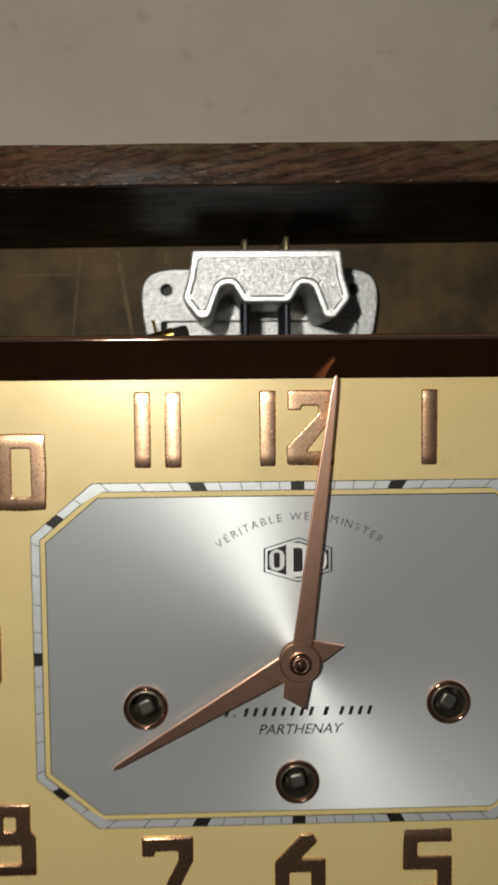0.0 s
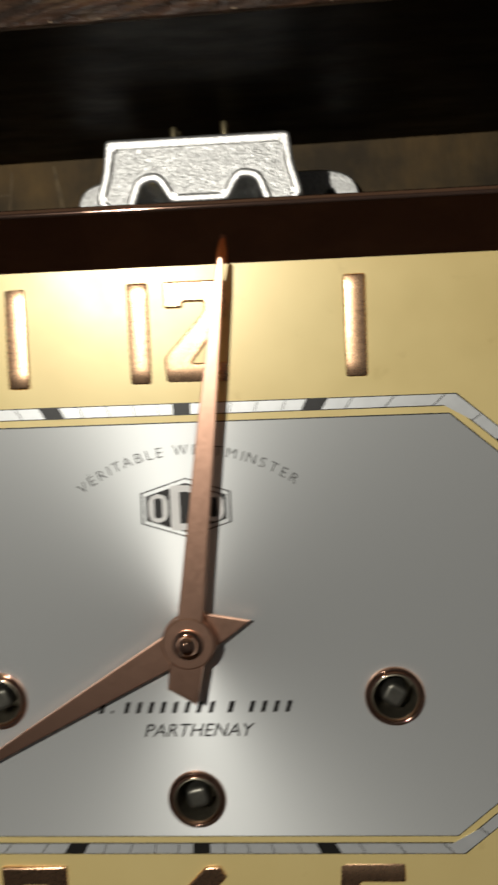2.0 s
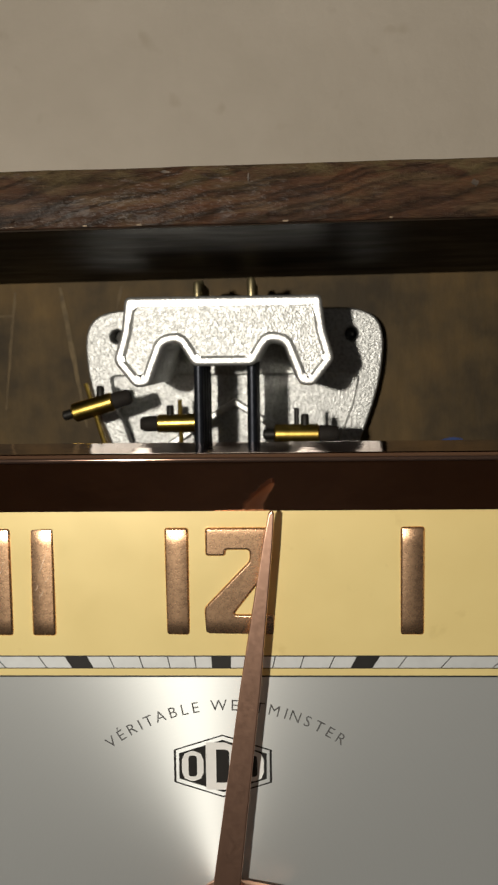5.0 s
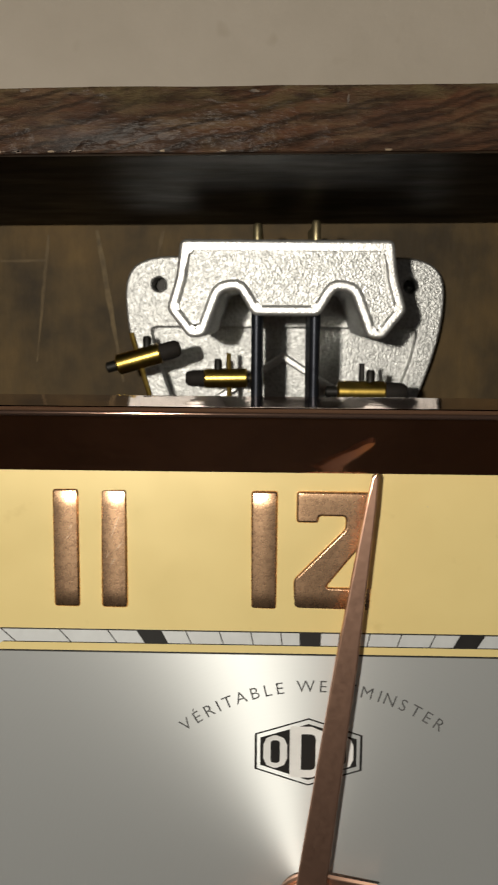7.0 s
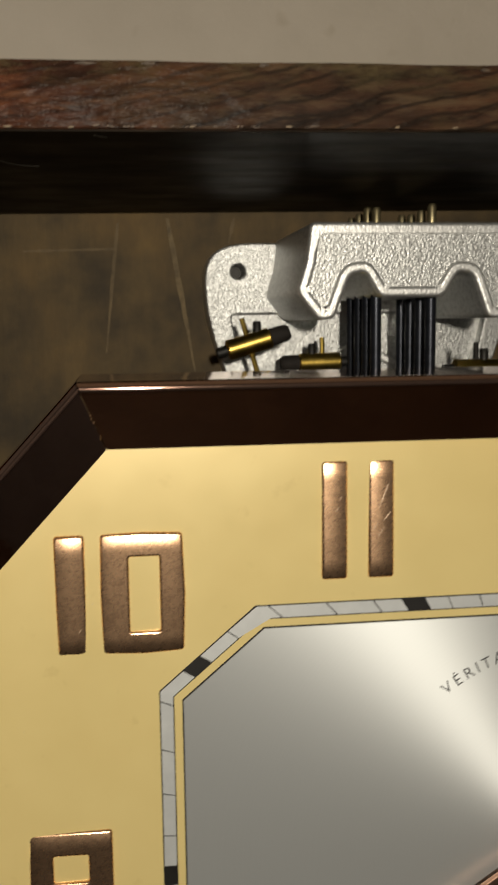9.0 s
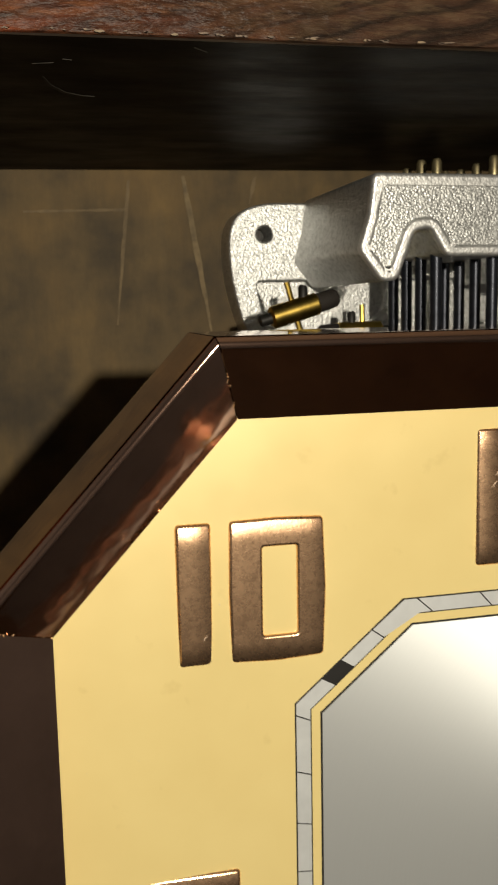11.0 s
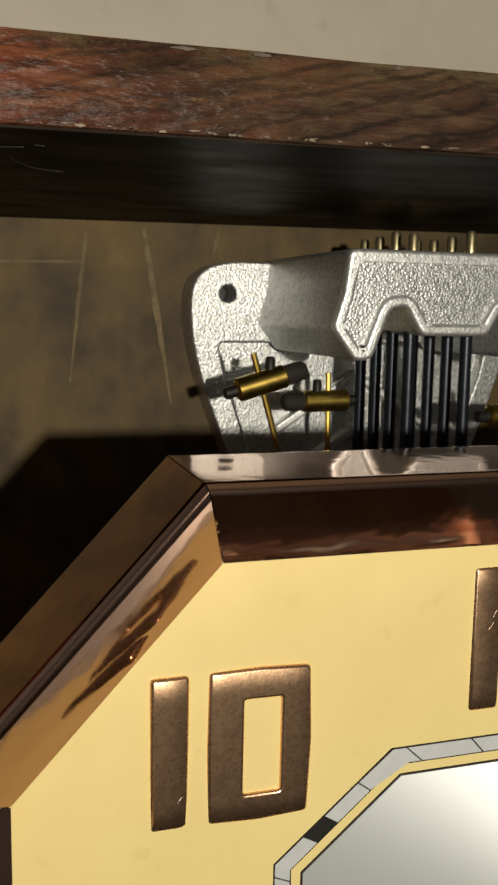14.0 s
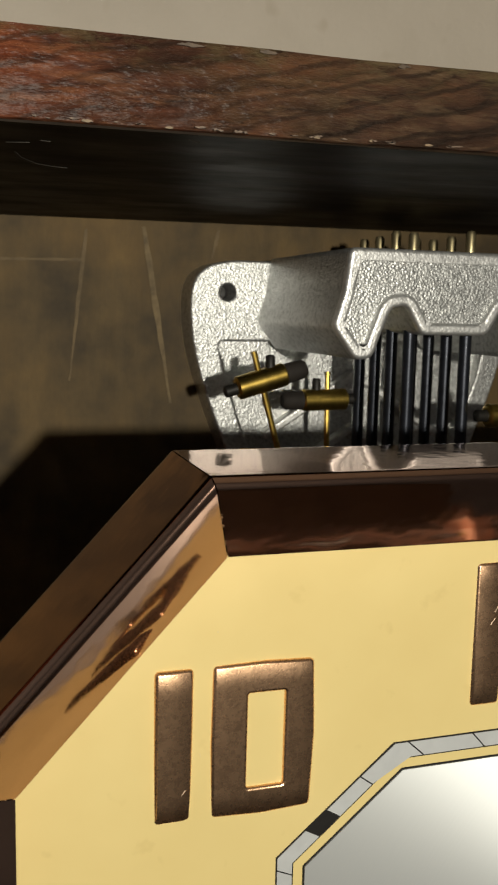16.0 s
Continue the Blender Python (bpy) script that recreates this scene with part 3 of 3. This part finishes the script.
def numeral(dial, name, shapes, marks=()):
    """Pressed copper shapes; marks: (shape, start, end) of the scratches on them."""
    bm, cuts, rng = bmesh.new(), [], random.Random(name)
    for number, (outline, *holes) in enumerate(shapes):
        loops = [clip_corners(outline, 0.0007)] + [clip_corners(h, 0.0004) for h in holes]
        front = DIAL - 0.0007
        one = prism(loops[0], DIAL + 0.0002, front, loops[1:], 0.00045)
        cut_up(one, front)
        lean, tip, mx, mz = rng.uniform(-0.03, 0.03), rng.uniform(-0.025, 0.025), sum(p[0] for p in loops[0]) / len(loops[0]), sum(p[1] for p in loops[0]) / len(loops[0])
        half, wide = max(abs(p[1] - mz) for p in loops[0]), max(abs(p[0] - mx) for p in loops[0])
        def dip(x, z):                        # bowed back at both ends and sides; none of the pieces lies quite flat
            u = min(1.0, abs(x - mx) / wide)
            side = 0.00022 * u * u if wide < 0.004 else 0.00026 * u ** 7
            return 0.00042 * max(0.0, (abs(z - mz) - half + 0.0034) / 0.0034) ** 2 + side + lean * (x - mx) + tip * (z - mz)
        for v in one.verts:
            if v.co.y < DIAL:
                v.co.y += dip(v.co.x, v.co.z)
        for shape, a, b in marks:
            if shape == number:
                cuts.append([(x, front + dip(x, z) - 0.00001, z) for x, z in ((a[0] + (b[0] - a[0]) * k / 6, a[1] + (b[1] - a[1]) * k / 6) for k in range(7))])
        me = bpy.data.meshes.new("shape")
        one.to_mesh(me)
        one.free()
        bm.from_mesh(me)
        bpy.data.meshes.remove(me)
    body = part(name, bm, NUMERAL, dial, "raised worn copper numeral", 48)
    for path in cuts:
        bm, rows = bmesh.new(), []
        for k, (x, y, z) in enumerate(path):
            w = 0.00006 * (0.25 + math.sin(math.pi * k / 6))
            rows.append([bm.verts.new((x - w, y, z)), bm.verts.new((x, y - 0.000015, z)), bm.verts.new((x + w, y, z)), bm.verts.new((x, y + 0.00004, z))])
        for p, q in zip(rows, rows[1:]):
            for k in range(4):
                bm.faces.new((p[k], p[(k + 1) % 4], q[(k + 1) % 4], q[k]))
        for end in (rows[0], rows[-1]):
            bm.faces.new(end)
        part("scratch", bm, SCRATCH, body, "thin bright scratch")


def numerals(dial):
    H, S = 0.0230, 0.0047
    one = lambda x, z, w=0.0051: (rect(x, z, x + w, z + H),)
    def two(x, z, w=0.0147):
        return ([(x, z), (x + w, z), (x + w, z + 0.0046), (x + 0.0062, z + 0.0046), (x + w - 0.0003, z + 0.0150), (x + w - 0.0003, z + H),
                 (x + 0.0004, z + H), (x + 0.0004, z + H - 0.0060), (x + 0.0046, z + H - 0.0060), (x + 0.0046, z + H - 0.0047),
                 (x + 0.0096, z + H - 0.0047), (x + 0.0096, z + 0.0160), (x, z + 0.0060)],)
    zero = lambda x, z, w=0.0152: ([(x, z), (x + w * 0.5, z - 0.0003), (x + w, z + 0.0001), (x + w + 0.0004, z + H / 2), (x + w, z + H - 0.0001), (x + w * 0.5, z + H + 0.0002), (x, z + H), (x - 0.0002, z + H / 2)], rect(x + 0.0052, z + 0.0042, x + w - 0.0044, z + H - 0.0044))
    def nine(x, z, w=0.0160):
        return ([(x + 0.0045, z), (x + w - 0.004, z), (x + w, z + 0.006), (x + w, z + H), (x, z + H), (x, z + 0.0085), (x + w - S, z + 0.0085), (x + w - S, z + 0.0068), (x + 0.0075, z + 0.0042), (x + 0.0045, z + 0.0042)], rect(x + S, z + 0.0128, x + w - S, z + H - S))
    def six(x, z, w=0.0160):
        return ([(x, z), (x + w, z), (x + w, z + 0.0150), (x + 0.0082, z + 0.0150), (x + 0.0135, z + 0.0205), (x + 0.0120, z + H), (x + 0.0085, z + H), (x, z + 0.0140)], rect(x + S, z + 0.0045, x + w - S, z + 0.0105))
    def eight(x, z, w=0.0160):
        return ([(x, z), (x + w, z), (x + w, z + 0.0125), (x + w - 0.0016, z + 0.0142), (x + w - 0.0016, z + H), (x + 0.0016, z + H), (x + 0.0016, z + 0.0142), (x, z + 0.0125)],
                rect(x + S, z + 0.0040, x + w - S, z + 0.0098), rect(x + 0.0062, z + 0.0145, x + w - 0.0062, z + H - 0.0042))
    seven = lambda x, z, w=0.0160: ([(x + 0.0035, z), (x + 0.0085, z), (x + w, z + 0.0150), (x + w, z + H), (x, z + H), (x, z + H - 0.0062), (x + 0.0040, z + H - 0.0062), (x + 0.0040, z + H - 0.0046), (x + w - 0.0048, z + H - 0.0046), (x + w - 0.0048, z + 0.0155)],)
    five = lambda x, z, w=0.0155: ([(x, z), (x + w - 0.002, z), (x + w, z + 0.002), (x + w, z + 0.0140), (x + S, z + 0.0140), (x + S, z + H - 0.0046), (x + w, z + H - 0.0046), (x + w, z + H), (x, z + H), (x, z + 0.0095), (x + w - S, z + 0.0095), (x + w - S, z + 0.0045), (x, z + 0.0045)],)
    four = lambda x, z, w=0.0160: ([(x + 0.0095, z), (x + 0.0142, z), (x + 0.0142, z + 0.0045), (x + w, z + 0.0045), (x + w, z + 0.0088), (x + 0.0142, z + 0.0088), (x + 0.0142, z + H), (x + 0.0085, z + H), (x, z + 0.0088), (x, z + 0.0045), (x + 0.0095, z + 0.0045)], [(x + 0.0050, z + 0.0088), (x + 0.0095, z + 0.0088), (x + 0.0095, z + 0.0170)])
    three = lambda x, z, w=0.0155: ([(x, z), (x + w - 0.0015, z), (x + w, z + 0.0015), (x + w, z + H - 0.0015), (x + w - 0.0015, z + H), (x, z + H), (x, z + H - 0.0046), (x + w - S, z + H - 0.0046), (x + w - S, z + 0.0136), (x + 0.0040, z + 0.0136), (x + 0.0040, z + 0.0094), (x + w - S, z + 0.0094), (x + w - S, z + 0.0046), (x, z + 0.0046)],)
    top, up, low, base = 1.4713, 1.4590, 1.3455, 1.3340
    numeral(dial, "numeral_twelve", [one(0.0122, top), two(0.0203, top)])
    numeral(dial, "numeral_eleven", [one(-0.0252, top), one(-0.0161, top)],
            [(0, (-0.0214, 1.4875), (-0.0220, 1.4865)), (0, (-0.0218, 1.4856), (-0.0227, 1.4845)), (1, (-0.0122, 1.4899), (-0.0142, 1.4847)),
             (1, (-0.0117, 1.4844), (-0.0133, 1.4825)), (1, (-0.0131, 1.4814), (-0.0144, 1.4793)), (1, (-0.0144, 1.4822), (-0.0151, 1.4810))])
    numeral(dial, "numeral_one", [one(0.0610, top)])
    numeral(dial, "numeral_ten", [one(-0.0752, up, 0.0056), zero(-0.0668, up)],
            [(0, (-0.0706, 1.4643), (-0.0713, 1.4634))])
    numeral(dial, "numeral_nine", [nine(-0.0822, 1.4012)])
    numeral(dial, "numeral_eight", [eight(-0.0732, low)])
    numeral(dial, "numeral_seven", [seven(-0.0250, base)])
    numeral(dial, "numeral_six", [six(0.0160, base)])
    numeral(dial, "numeral_five", [five(0.0560, base + 0.0008)])
    numeral(dial, "numeral_four", [four(0.1047, low)])
    numeral(dial, "numeral_three", [three(0.1140, 1.4012)])
    numeral(dial, "numeral_two", [two(0.1035, up)])


def letters(body, size, m, parent, mat, name, label, shear=0.0, align="CENTER", thin=0.0):
    """Words in the built-in font, as a thin mesh facing the room."""
    cu = bpy.data.curves.new("words", "FONT")
    cu.body, cu.size, cu.shear, cu.align_x, cu.extrude, cu.resolution_u = body, size, shear, align, 0.00002, 3
    cu.offset = -thin
    ob = new("words", cu)
    me = bpy.data.meshes.new_from_object(ob.evaluated_get(bpy.context.evaluated_depsgraph_get()))
    bpy.data.objects.remove(ob)
    me.transform(m @ Matrix.Rotation(radians(90), 4, "X"))
    me.name = name
    me.materials.clear()
    me.materials.append(mat)
    word = new(name, me)
    hang(word, parent)
    return tagged(word, label)


def lettering(plate):
    front = DIAL - 0.00035
    words, r, span = "V\u00c9RITABLE WESTMINSTER", 0.0412, 36.9
    wide = {"I": 0.5, " ": 0.62, "W": 1.5, "M": 1.35, "L": 0.85, "E": 0.9, "\u00c9": 0.9, "T": 0.95}
    run = [wide.get(c, 1.0) for c in words]
    total, at, bm = sum(run), 0.0, []
    for c, w in zip(words, run):
        a = radians(-1.0 - span + 2 * span * (at + w / 2) / total)
        at += w
        if c != " ":
            m = Matrix.Translation((CX + 0.0012 + r * math.sin(a), front, HUBZ + 0.0010 + r * math.cos(a))) @ Matrix.Rotation(a, 4, "Y")
            letters(c, 0.0034, m, plate, GREYPRINT, "letter", "thin grey printed letter", thin=0.00002)
    letters("PARTHENAY", 0.0045, pose(CX + 0.0002, front, 1.3889), plate, BLACK, "town_name", "black slanting printed town name", 0.28)
    x = 0.0008                                # the maker's name as plain bars
    for word in (2, 0, 8, 0, 1, 0, 4):
        if not word:
            x += 0.0016
            continue
        for i in range(word):
            w = 0.0012 if word == 2 and i == 1 else 0.0024 if word > 1 else 0.0028
            h = 0.0007 if word == 2 and i == 1 else 0.0027
            z = 1.3946
            bar = [(x, z), (x + w * 0.45, z), (x + w * 0.45 + h * 0.3, z + h), (x + h * 0.3, z + h)]
            part("name_bar", prism(bar, DIAL - 0.0003, front), BLACK, plate, "black printed bar")
            x += w * 1.19
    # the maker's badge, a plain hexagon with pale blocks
    hexa = lambda k: [(CX + k * px, 1.4430 + k * pz) for px, pz in ((-0.0104, -0.0036), (0, -0.0069), (0.0104, -0.0036), (0.0104, 0.0036), (0, 0.0069), (-0.0104, 0.0036))]
    part("badge_outline", prism(hexa(1.0), DIAL - 0.0002, DIAL - 0.00034, [hexa(0.955)]), BLACK, plate, "black hexagonal outline")
    part("badge_field", prism(inset(hexa(1.0), 0.0011), DIAL - 0.0002, DIAL - 0.00034), BLACK, plate, "black hexagonal badge field")
    for bx, bw, bh, t in ((-0.0064, 0.0046, 0.0066, 0.0014), (0.0, 0.0072, 0.0104, 0.0022), (0.0064, 0.0046, 0.0066, 0.0014)):
        r = min(bw, bh) * 0.42
        square = 0.0 if bx else 1.0               # the large one is round at one side only
        def ring(k):
            x0, x1, z0, z1 = CX + bx - bw / 2 + k, CX + bx + bw / 2 - k, 1.443 - bh / 2 + k * 0.7, 1.443 + bh / 2 - k * 0.7
            c = max(0.0003, r - k)
            turn = lambda x, z, sx, sz: [(x, z + sz * c), (x + sx * c * 0.3, z + sz * c * 0.3), (x + sx * c, z)]
            low, up = ([(x0, z0)], [(x0, z1)]) if square else (turn(x0, z0, 1, 1), turn(x0, z1, 1, -1)[::-1])
            return low + turn(x1, z0, -1, 1)[::-1] + turn(x1, z1, -1, -1) + up
        part("badge_block", prism(ring(0), DIAL - 0.0003, DIAL - 0.0004, [ring(t)]), WHITE, plate, "pale printed block")


def winding_hole(dial, x, z, turn):
    prof = [(0.0, 0.0054), (-0.0009, 0.0053), (-0.0014, 0.0055), (-0.0013, 0.0058), (-0.0010, 0.0060), (-0.0012, 0.0063), (-0.0011, 0.0067), (-0.0006, 0.0069), (0.0004, 0.0070)]
    bm, n, rows = bmesh.new(), 40, []
    for d, r in prof:
        rows.append([bm.verts.new((x + r * math.cos(2 * math.pi * i / n), DIAL + d, z + r * math.sin(2 * math.pi * i / n))) for i in range(n)])
    for a, b in zip(rows, rows[1:] + rows[:1]):
        for i in range(n):
            bm.faces.new((a[i], a[(i + 1) % n], b[(i + 1) % n], b[i]))
    collar = part("winding_collar", bm, BEZEL, dial, "copper collar round a winding hole", 60)
    cup = bmesh.new()
    rows = []
    for d, r in ((-0.0010, 0.0050), (0.009, 0.0049), (0.009, 0.0), (0.010, 0.0), (0.010, 0.0056), (-0.0008, 0.0056)):
        rows.append([cup.verts.new((x + max(r, 1e-5) * math.cos(2 * math.pi * i / n), DIAL + d, z + max(r, 1e-5) * math.sin(2 * math.pi * i / n))) for i in range(n)])
    for a, b in zip(rows, rows[1:] + rows[:1]):
        for i in range(n):
            cup.faces.new((a[i], a[(i + 1) % n], b[(i + 1) % n], b[i]))
    part("dark_bush", cup, BUSH, collar, "dark oily bush")
    sq = 0.0026
    c, d = math.cos(radians(turn)) * sq, math.sin(radians(turn)) * sq
    square = [(x - c + d, z - c - d), (x + c + d, z - c + d), (x + c - d, z + c + d), (x - c - d, z + c - d)]
    arbor = prism(clip_corners(square, 0.0017), DIAL + 0.0095, DIAL - 0.0003, (), 0.0011, 4)
    part("winding_square", arbor, ARBOR, collar, "bare steel winding square", 60)


def hand_solid(points, y, thick, edge):
    return prism(points, y + thick / 2, y - thick / 2, (), edge, 2)


def pointers(dial):
    def turned(points, deg):
        a = radians(deg)
        return [(CX + u * math.cos(a) + v * math.sin(a), HUBZ - u * math.sin(a) + v * math.cos(a)) for u, v in points]
    hour = [(-0.0038, 0.004), (-0.0034, 0.012), (-0.0007, 0.0645), (0, 0.0658), (0.0007, 0.0645), (0.0034, 0.012), (0.0038, 0.004), (0.0042, -0.0060), (0.0030, -0.0065), (-0.0035, -0.0140), (-0.0045, -0.0060)]
    part("hour_hand", hand_solid(turned(hour, 239.8), DIAL - 0.0028, 0.0010, 0.0003), HAND, dial, "flat tapering copper hour pointer")
    part("hour_boss", lathe([(0, 0.0060), (0.0012, 0.0062), (0.0016, 0.0058)], (CX, DIAL - 0.0022, HUBZ), (0, -1, 0), 40), HAND, dial)
    minute = [(-0.0029, 0.004), (-0.0026, 0.020), (-0.0021, 0.050), (-0.0010, 0.080), (-0.0006, 0.0858), (0, 0.0866), (0.0006, 0.0858), (0.0010, 0.080), (0.0021, 0.050), (0.0026, 0.020), (0.0029, 0.004), (0.0038, -0.0055), (0.0032, -0.0140), (-0.0038, -0.0110), (-0.0038, -0.0055)]
    part("minute_hand", hand_solid(turned(minute, 7.3), DIAL - 0.0062, 0.0011, 0.0003), HAND, dial, "long tapering copper minute pointer")
    part("minute_boss", lathe([(0, 0.0050), (0.0010, 0.0060), (0.0024, 0.0061), (0.0028, 0.0056)], (CX, DIAL - 0.0042, HUBZ), (0, -1, 0), 40), HAND, dial)
    part("centre_nut", lathe([(0, 0.0034), (0.0009, 0.0034), (0.0013, 0.0028), (0.0014, 0.0025), (0.0024, 0.0023), (0.0031, 0.0016), (0.0034, 0.0006)], (CX, DIAL - 0.0068, HUBZ), (0, -1, 0), 32), BEZEL, dial, "small domed copper nut")
    part("centre_arbor", lathe([(0, 0.0022), (0.0078, 0.0022)], (CX, DIAL + 0.001, HUBZ), (0, -1, 0), 20), BRASS, dial)


def clock_dial():
    dial = thing("clock_dial", (CX, DIAL + 0.02, 1.330), "cream octagonal clock dial with a copper bezel and copper numerals", "clock dial")
    rings = [circle(x, z, 0.0054) for x, z in HOLES]
    part("dial_plate", prism(inset(DIAL_EDGE, -0.0002), DIAL + 0.0012, DIAL, rings), CREAM, dial, "cream-gold lacquered dial plate")
    plate = part("centre_plate", prism(PLATE, DIAL + 0.0001, DIAL - 0.0003, rings), SILVER, dial, "silvered centre plate with fine turned grooves")
    bezel(dial)
    minute_track(dial)
    numerals(dial)
    for (x, z), turn in zip(HOLES, (24, -28, 12)):
        winding_hole(dial, x, z, turn)
    pointers(dial)
    lettering(plate)
    # no real opening: a flat dark disc gives the flange hole its darkness
    part("flange_hole_disc", lathe([(0, 0.0019), (0.0002, 0.0018), (0.00025, 0.0012)], (-0.030, 0.2868, 1.5101), (0, 0, 1), 16), DARK, dial, "flat dark disc standing in for a small hole")
    rnd, bm = random.Random(21), bmesh.new()
    for _ in range(45):                      # dust on the bezel's slopes and on the dial
        k = rnd.choice((4, 5, 5, 6, 6))
        u, o = rnd.random(), rnd.uniform(0.001, 0.0095)
        ring = inset(DIAL_EDGE, -o)
        p = Vector(ring[k]).lerp(Vector(ring[(k + 1) % 8]), u)
        r = rnd.uniform(0.00002, 0.00006)
        bmesh.ops.create_icosphere(bm, subdivisions=1, radius=r, matrix=Matrix.Translation((p.x, DIAL - o * 0.78 - 0.00005, p.y)))
    for _ in range(24):
        a, o = rnd.random(), rnd.uniform(-0.018, -0.002)
        ring = inset(DIAL_EDGE, -o)
        k = rnd.choice((4, 5, 6))
        p = Vector(ring[k]).lerp(Vector(ring[(k + 1) % 8]), a)
        bmesh.ops.create_icosphere(bm, subdivisions=1, radius=rnd.uniform(0.00003, 0.00008), matrix=Matrix.Translation((p.x, DIAL - 0.00003, p.y)))
    tagged(part("dust_specks", bm, DUST, dial, "tiny pale dust specks"), kind="stuff")
    part("movement", box((CX - 0.075, DIAL + 0.0115, 1.330), (CX + 0.075, 0.345, 1.478), 0.001), DARK, dial, "dark movement plates behind the dial")
    return dial


clock_dial()


# ---- the gong block, rods and hammers ----
def gong_block():
    gong = thing("gong_block", (GX, BACK, 1.46), "silver cast metal gong block screwed to the back panel", "gong block")
    half = [(-0.0300, 1.5462), (-0.0440, 1.5462), (-0.0518, 1.5425), (-0.0540, 1.5340), (-0.0518, 1.5160), (-0.0412, 1.4880), (-0.0335, 1.4680), (-0.0240, 1.4600)]
    edge = soften([(GX + x, z) for x, z in half] + [(GX - x, z) for x, z in half[::-1]], 2)
    inner = [(-0.0450, 1.5225), (-0.0428, 1.5120), (-0.0370, 1.4965), (-0.0290, 1.4750)]
    inner = [(GX + x, z) for x, z in inner] + [(GX - x, z) for x, z in inner[::-1]]
    holes = [circle(GX + s * 0.0422, 1.5368, 0.0024, 20) for s in (-1, 1)]
    part("base_plate", prism(edge, BACK, 0.4245, holes), CAST, gong, "stippled cast base plate")
    part("base_rim", prism(edge, 0.4246, 0.4200, [clip_corners(inner, 0.002)] + holes, 0.0007), CAST, gong, "raised stippled rim with two screw ears")
    for s in (-1, 1):
        part("ear_screw", lathe([(0, 0.0022), (0.002, 0.0022)], (GX + s * 0.0422, BACK, 1.5368), (0, -1, 0), 16), DARK, gong)
    for z, w in ((1.5135, 0.030), (1.4965, 0.020)):
        rib = [(GX - w, z - w * 0.62), (GX - w + 0.001, z - w * 0.62 - 0.0026), (GX, z - 0.0022), (GX + w - 0.001, z - w * 0.62 - 0.0026), (GX + w, z - w * 0.62), (GX, z + 0.0008)]
        part("rib", prism(clip_corners(rib, 0.001), 0.4246, 0.4208, (), 0.0007), RIM, gong, "raised angled rib")
    left = [(-0.0291, 1.5472), (-0.0303, 1.5372), (-0.0330, 1.5283), (-0.0268, 1.5203), (-0.0224, 1.5207), (-0.0178, 1.5330), (-0.0135, 1.5338), (-0.0092, 1.5266)]
    prof = clip_corners([(GX + x, z) for x, z in left] + [(GX - x, z) for x, z in left[::-1]], 0.0016)
    prof = prof if area(prof) > 0 else prof[::-1]
    part("block_body", prism(prof, 0.4205, 0.3636, (), 0.0002), CAST, gong, "deep stippled cast block")
    part("block_rim", prism(prof, 0.3640, 0.3618, [inset(prof, 0.0030)], 0.0010), RIM, gong, "smooth raised rim round the block's front")
    rod = None
    for col in (-0.0082, 0.0082):
        for i in range(4):
            x, y = GX + col, 0.3705 + 0.0098 * i
            if rod is None:
                rod = part("chime_rod", lathe([(0, 0.0010), (0.004, 0.0016), (0.327, 0.0016)], (0, 0, -0.327), (0, 0, 1), 14), STEEL, gong, "blued steel chime rod")
                stub = part("rod_stub", lathe([(0, 0.0013), (0.0048, 0.0013), (0.0056, 0.0009)], (0, 0, 0.0195), (0, 0, 1), 12), STUB, gong, "brass rod end")
                first = (rod, stub)
            else:
                rod, stub = first[0].copy(), first[1].copy()
                scene.collection.objects.link(rod)
                scene.collection.objects.link(stub)
            rod.matrix_basis = Matrix.Translation((x, y, 1.5275))
            stub.matrix_basis = Matrix.Translation((x, y, 1.5275 + 0.0006 * math.sin(i * 2.3 + col * 900)))
    return gong


gong_block()


def hammer(x, y, z, tilt, tip, arm_mat, arm_dx=0.0):
    """A brass cylinder on an upright wire, with a leather-tipped plug at one end."""
    ob = thing("chime_hammer", (x, y, z), "small brass chime hammer with a dark leather tip", "chime hammer", "chime hammers")
    a = radians(tilt)
    way = Vector((math.cos(a), 0, math.sin(a))) * tip
    c, L = Vector((x, y, z)), 0.0069
    part("head", lathe([(-L, 0.0024), (-L + 0.0005, 0.0031), (L - 0.0005, 0.0031), (L, 0.0026)], c, way, 28), BRASS, ob, "brass hammer head")
    part("leather_tip", lathe([(L - 0.0002, 0.0027), (L + 0.0030, 0.0027), (L + 0.0050, 0.0025), (L + 0.0059, 0.0018)], c, way, 20), LEATHER, ob, "dark leather tip")
    part("end_screw", lathe([(L - 0.0002, 0.0016), (L + 0.0030, 0.0016), (L + 0.0034, 0.0010)], c, -way, 16), DARK, ob, "dark screw end")
    part("set_screw", lathe([(0.002, 0.0013), (0.0056, 0.0013), (0.0062, 0.0009)], c + way * 0.0025, (0, 0, 1), 12), DARK, ob, "dark set screw")
    s = Vector((math.sin(a), 0, -math.cos(a))) * 1.0
    top = c - s * 0.0080 + Vector((arm_dx, 0, 0))
    low = c + s * 0.028 + Vector((arm_dx, 0, 0))
    part("arm", wire([top, low, (low.x, 0.345, 1.452)], 0.0008), arm_mat, ob, "thin upright wire arm")


hammer(-0.0242, 0.3833, 1.5135, 16, 1, BRASS)
hammer(0.0010, 0.4010, 1.5068, 1, -1, BRASS, 0.001)
hammer(0.0412, 0.3690, 1.5054, 0, 1, DARK)
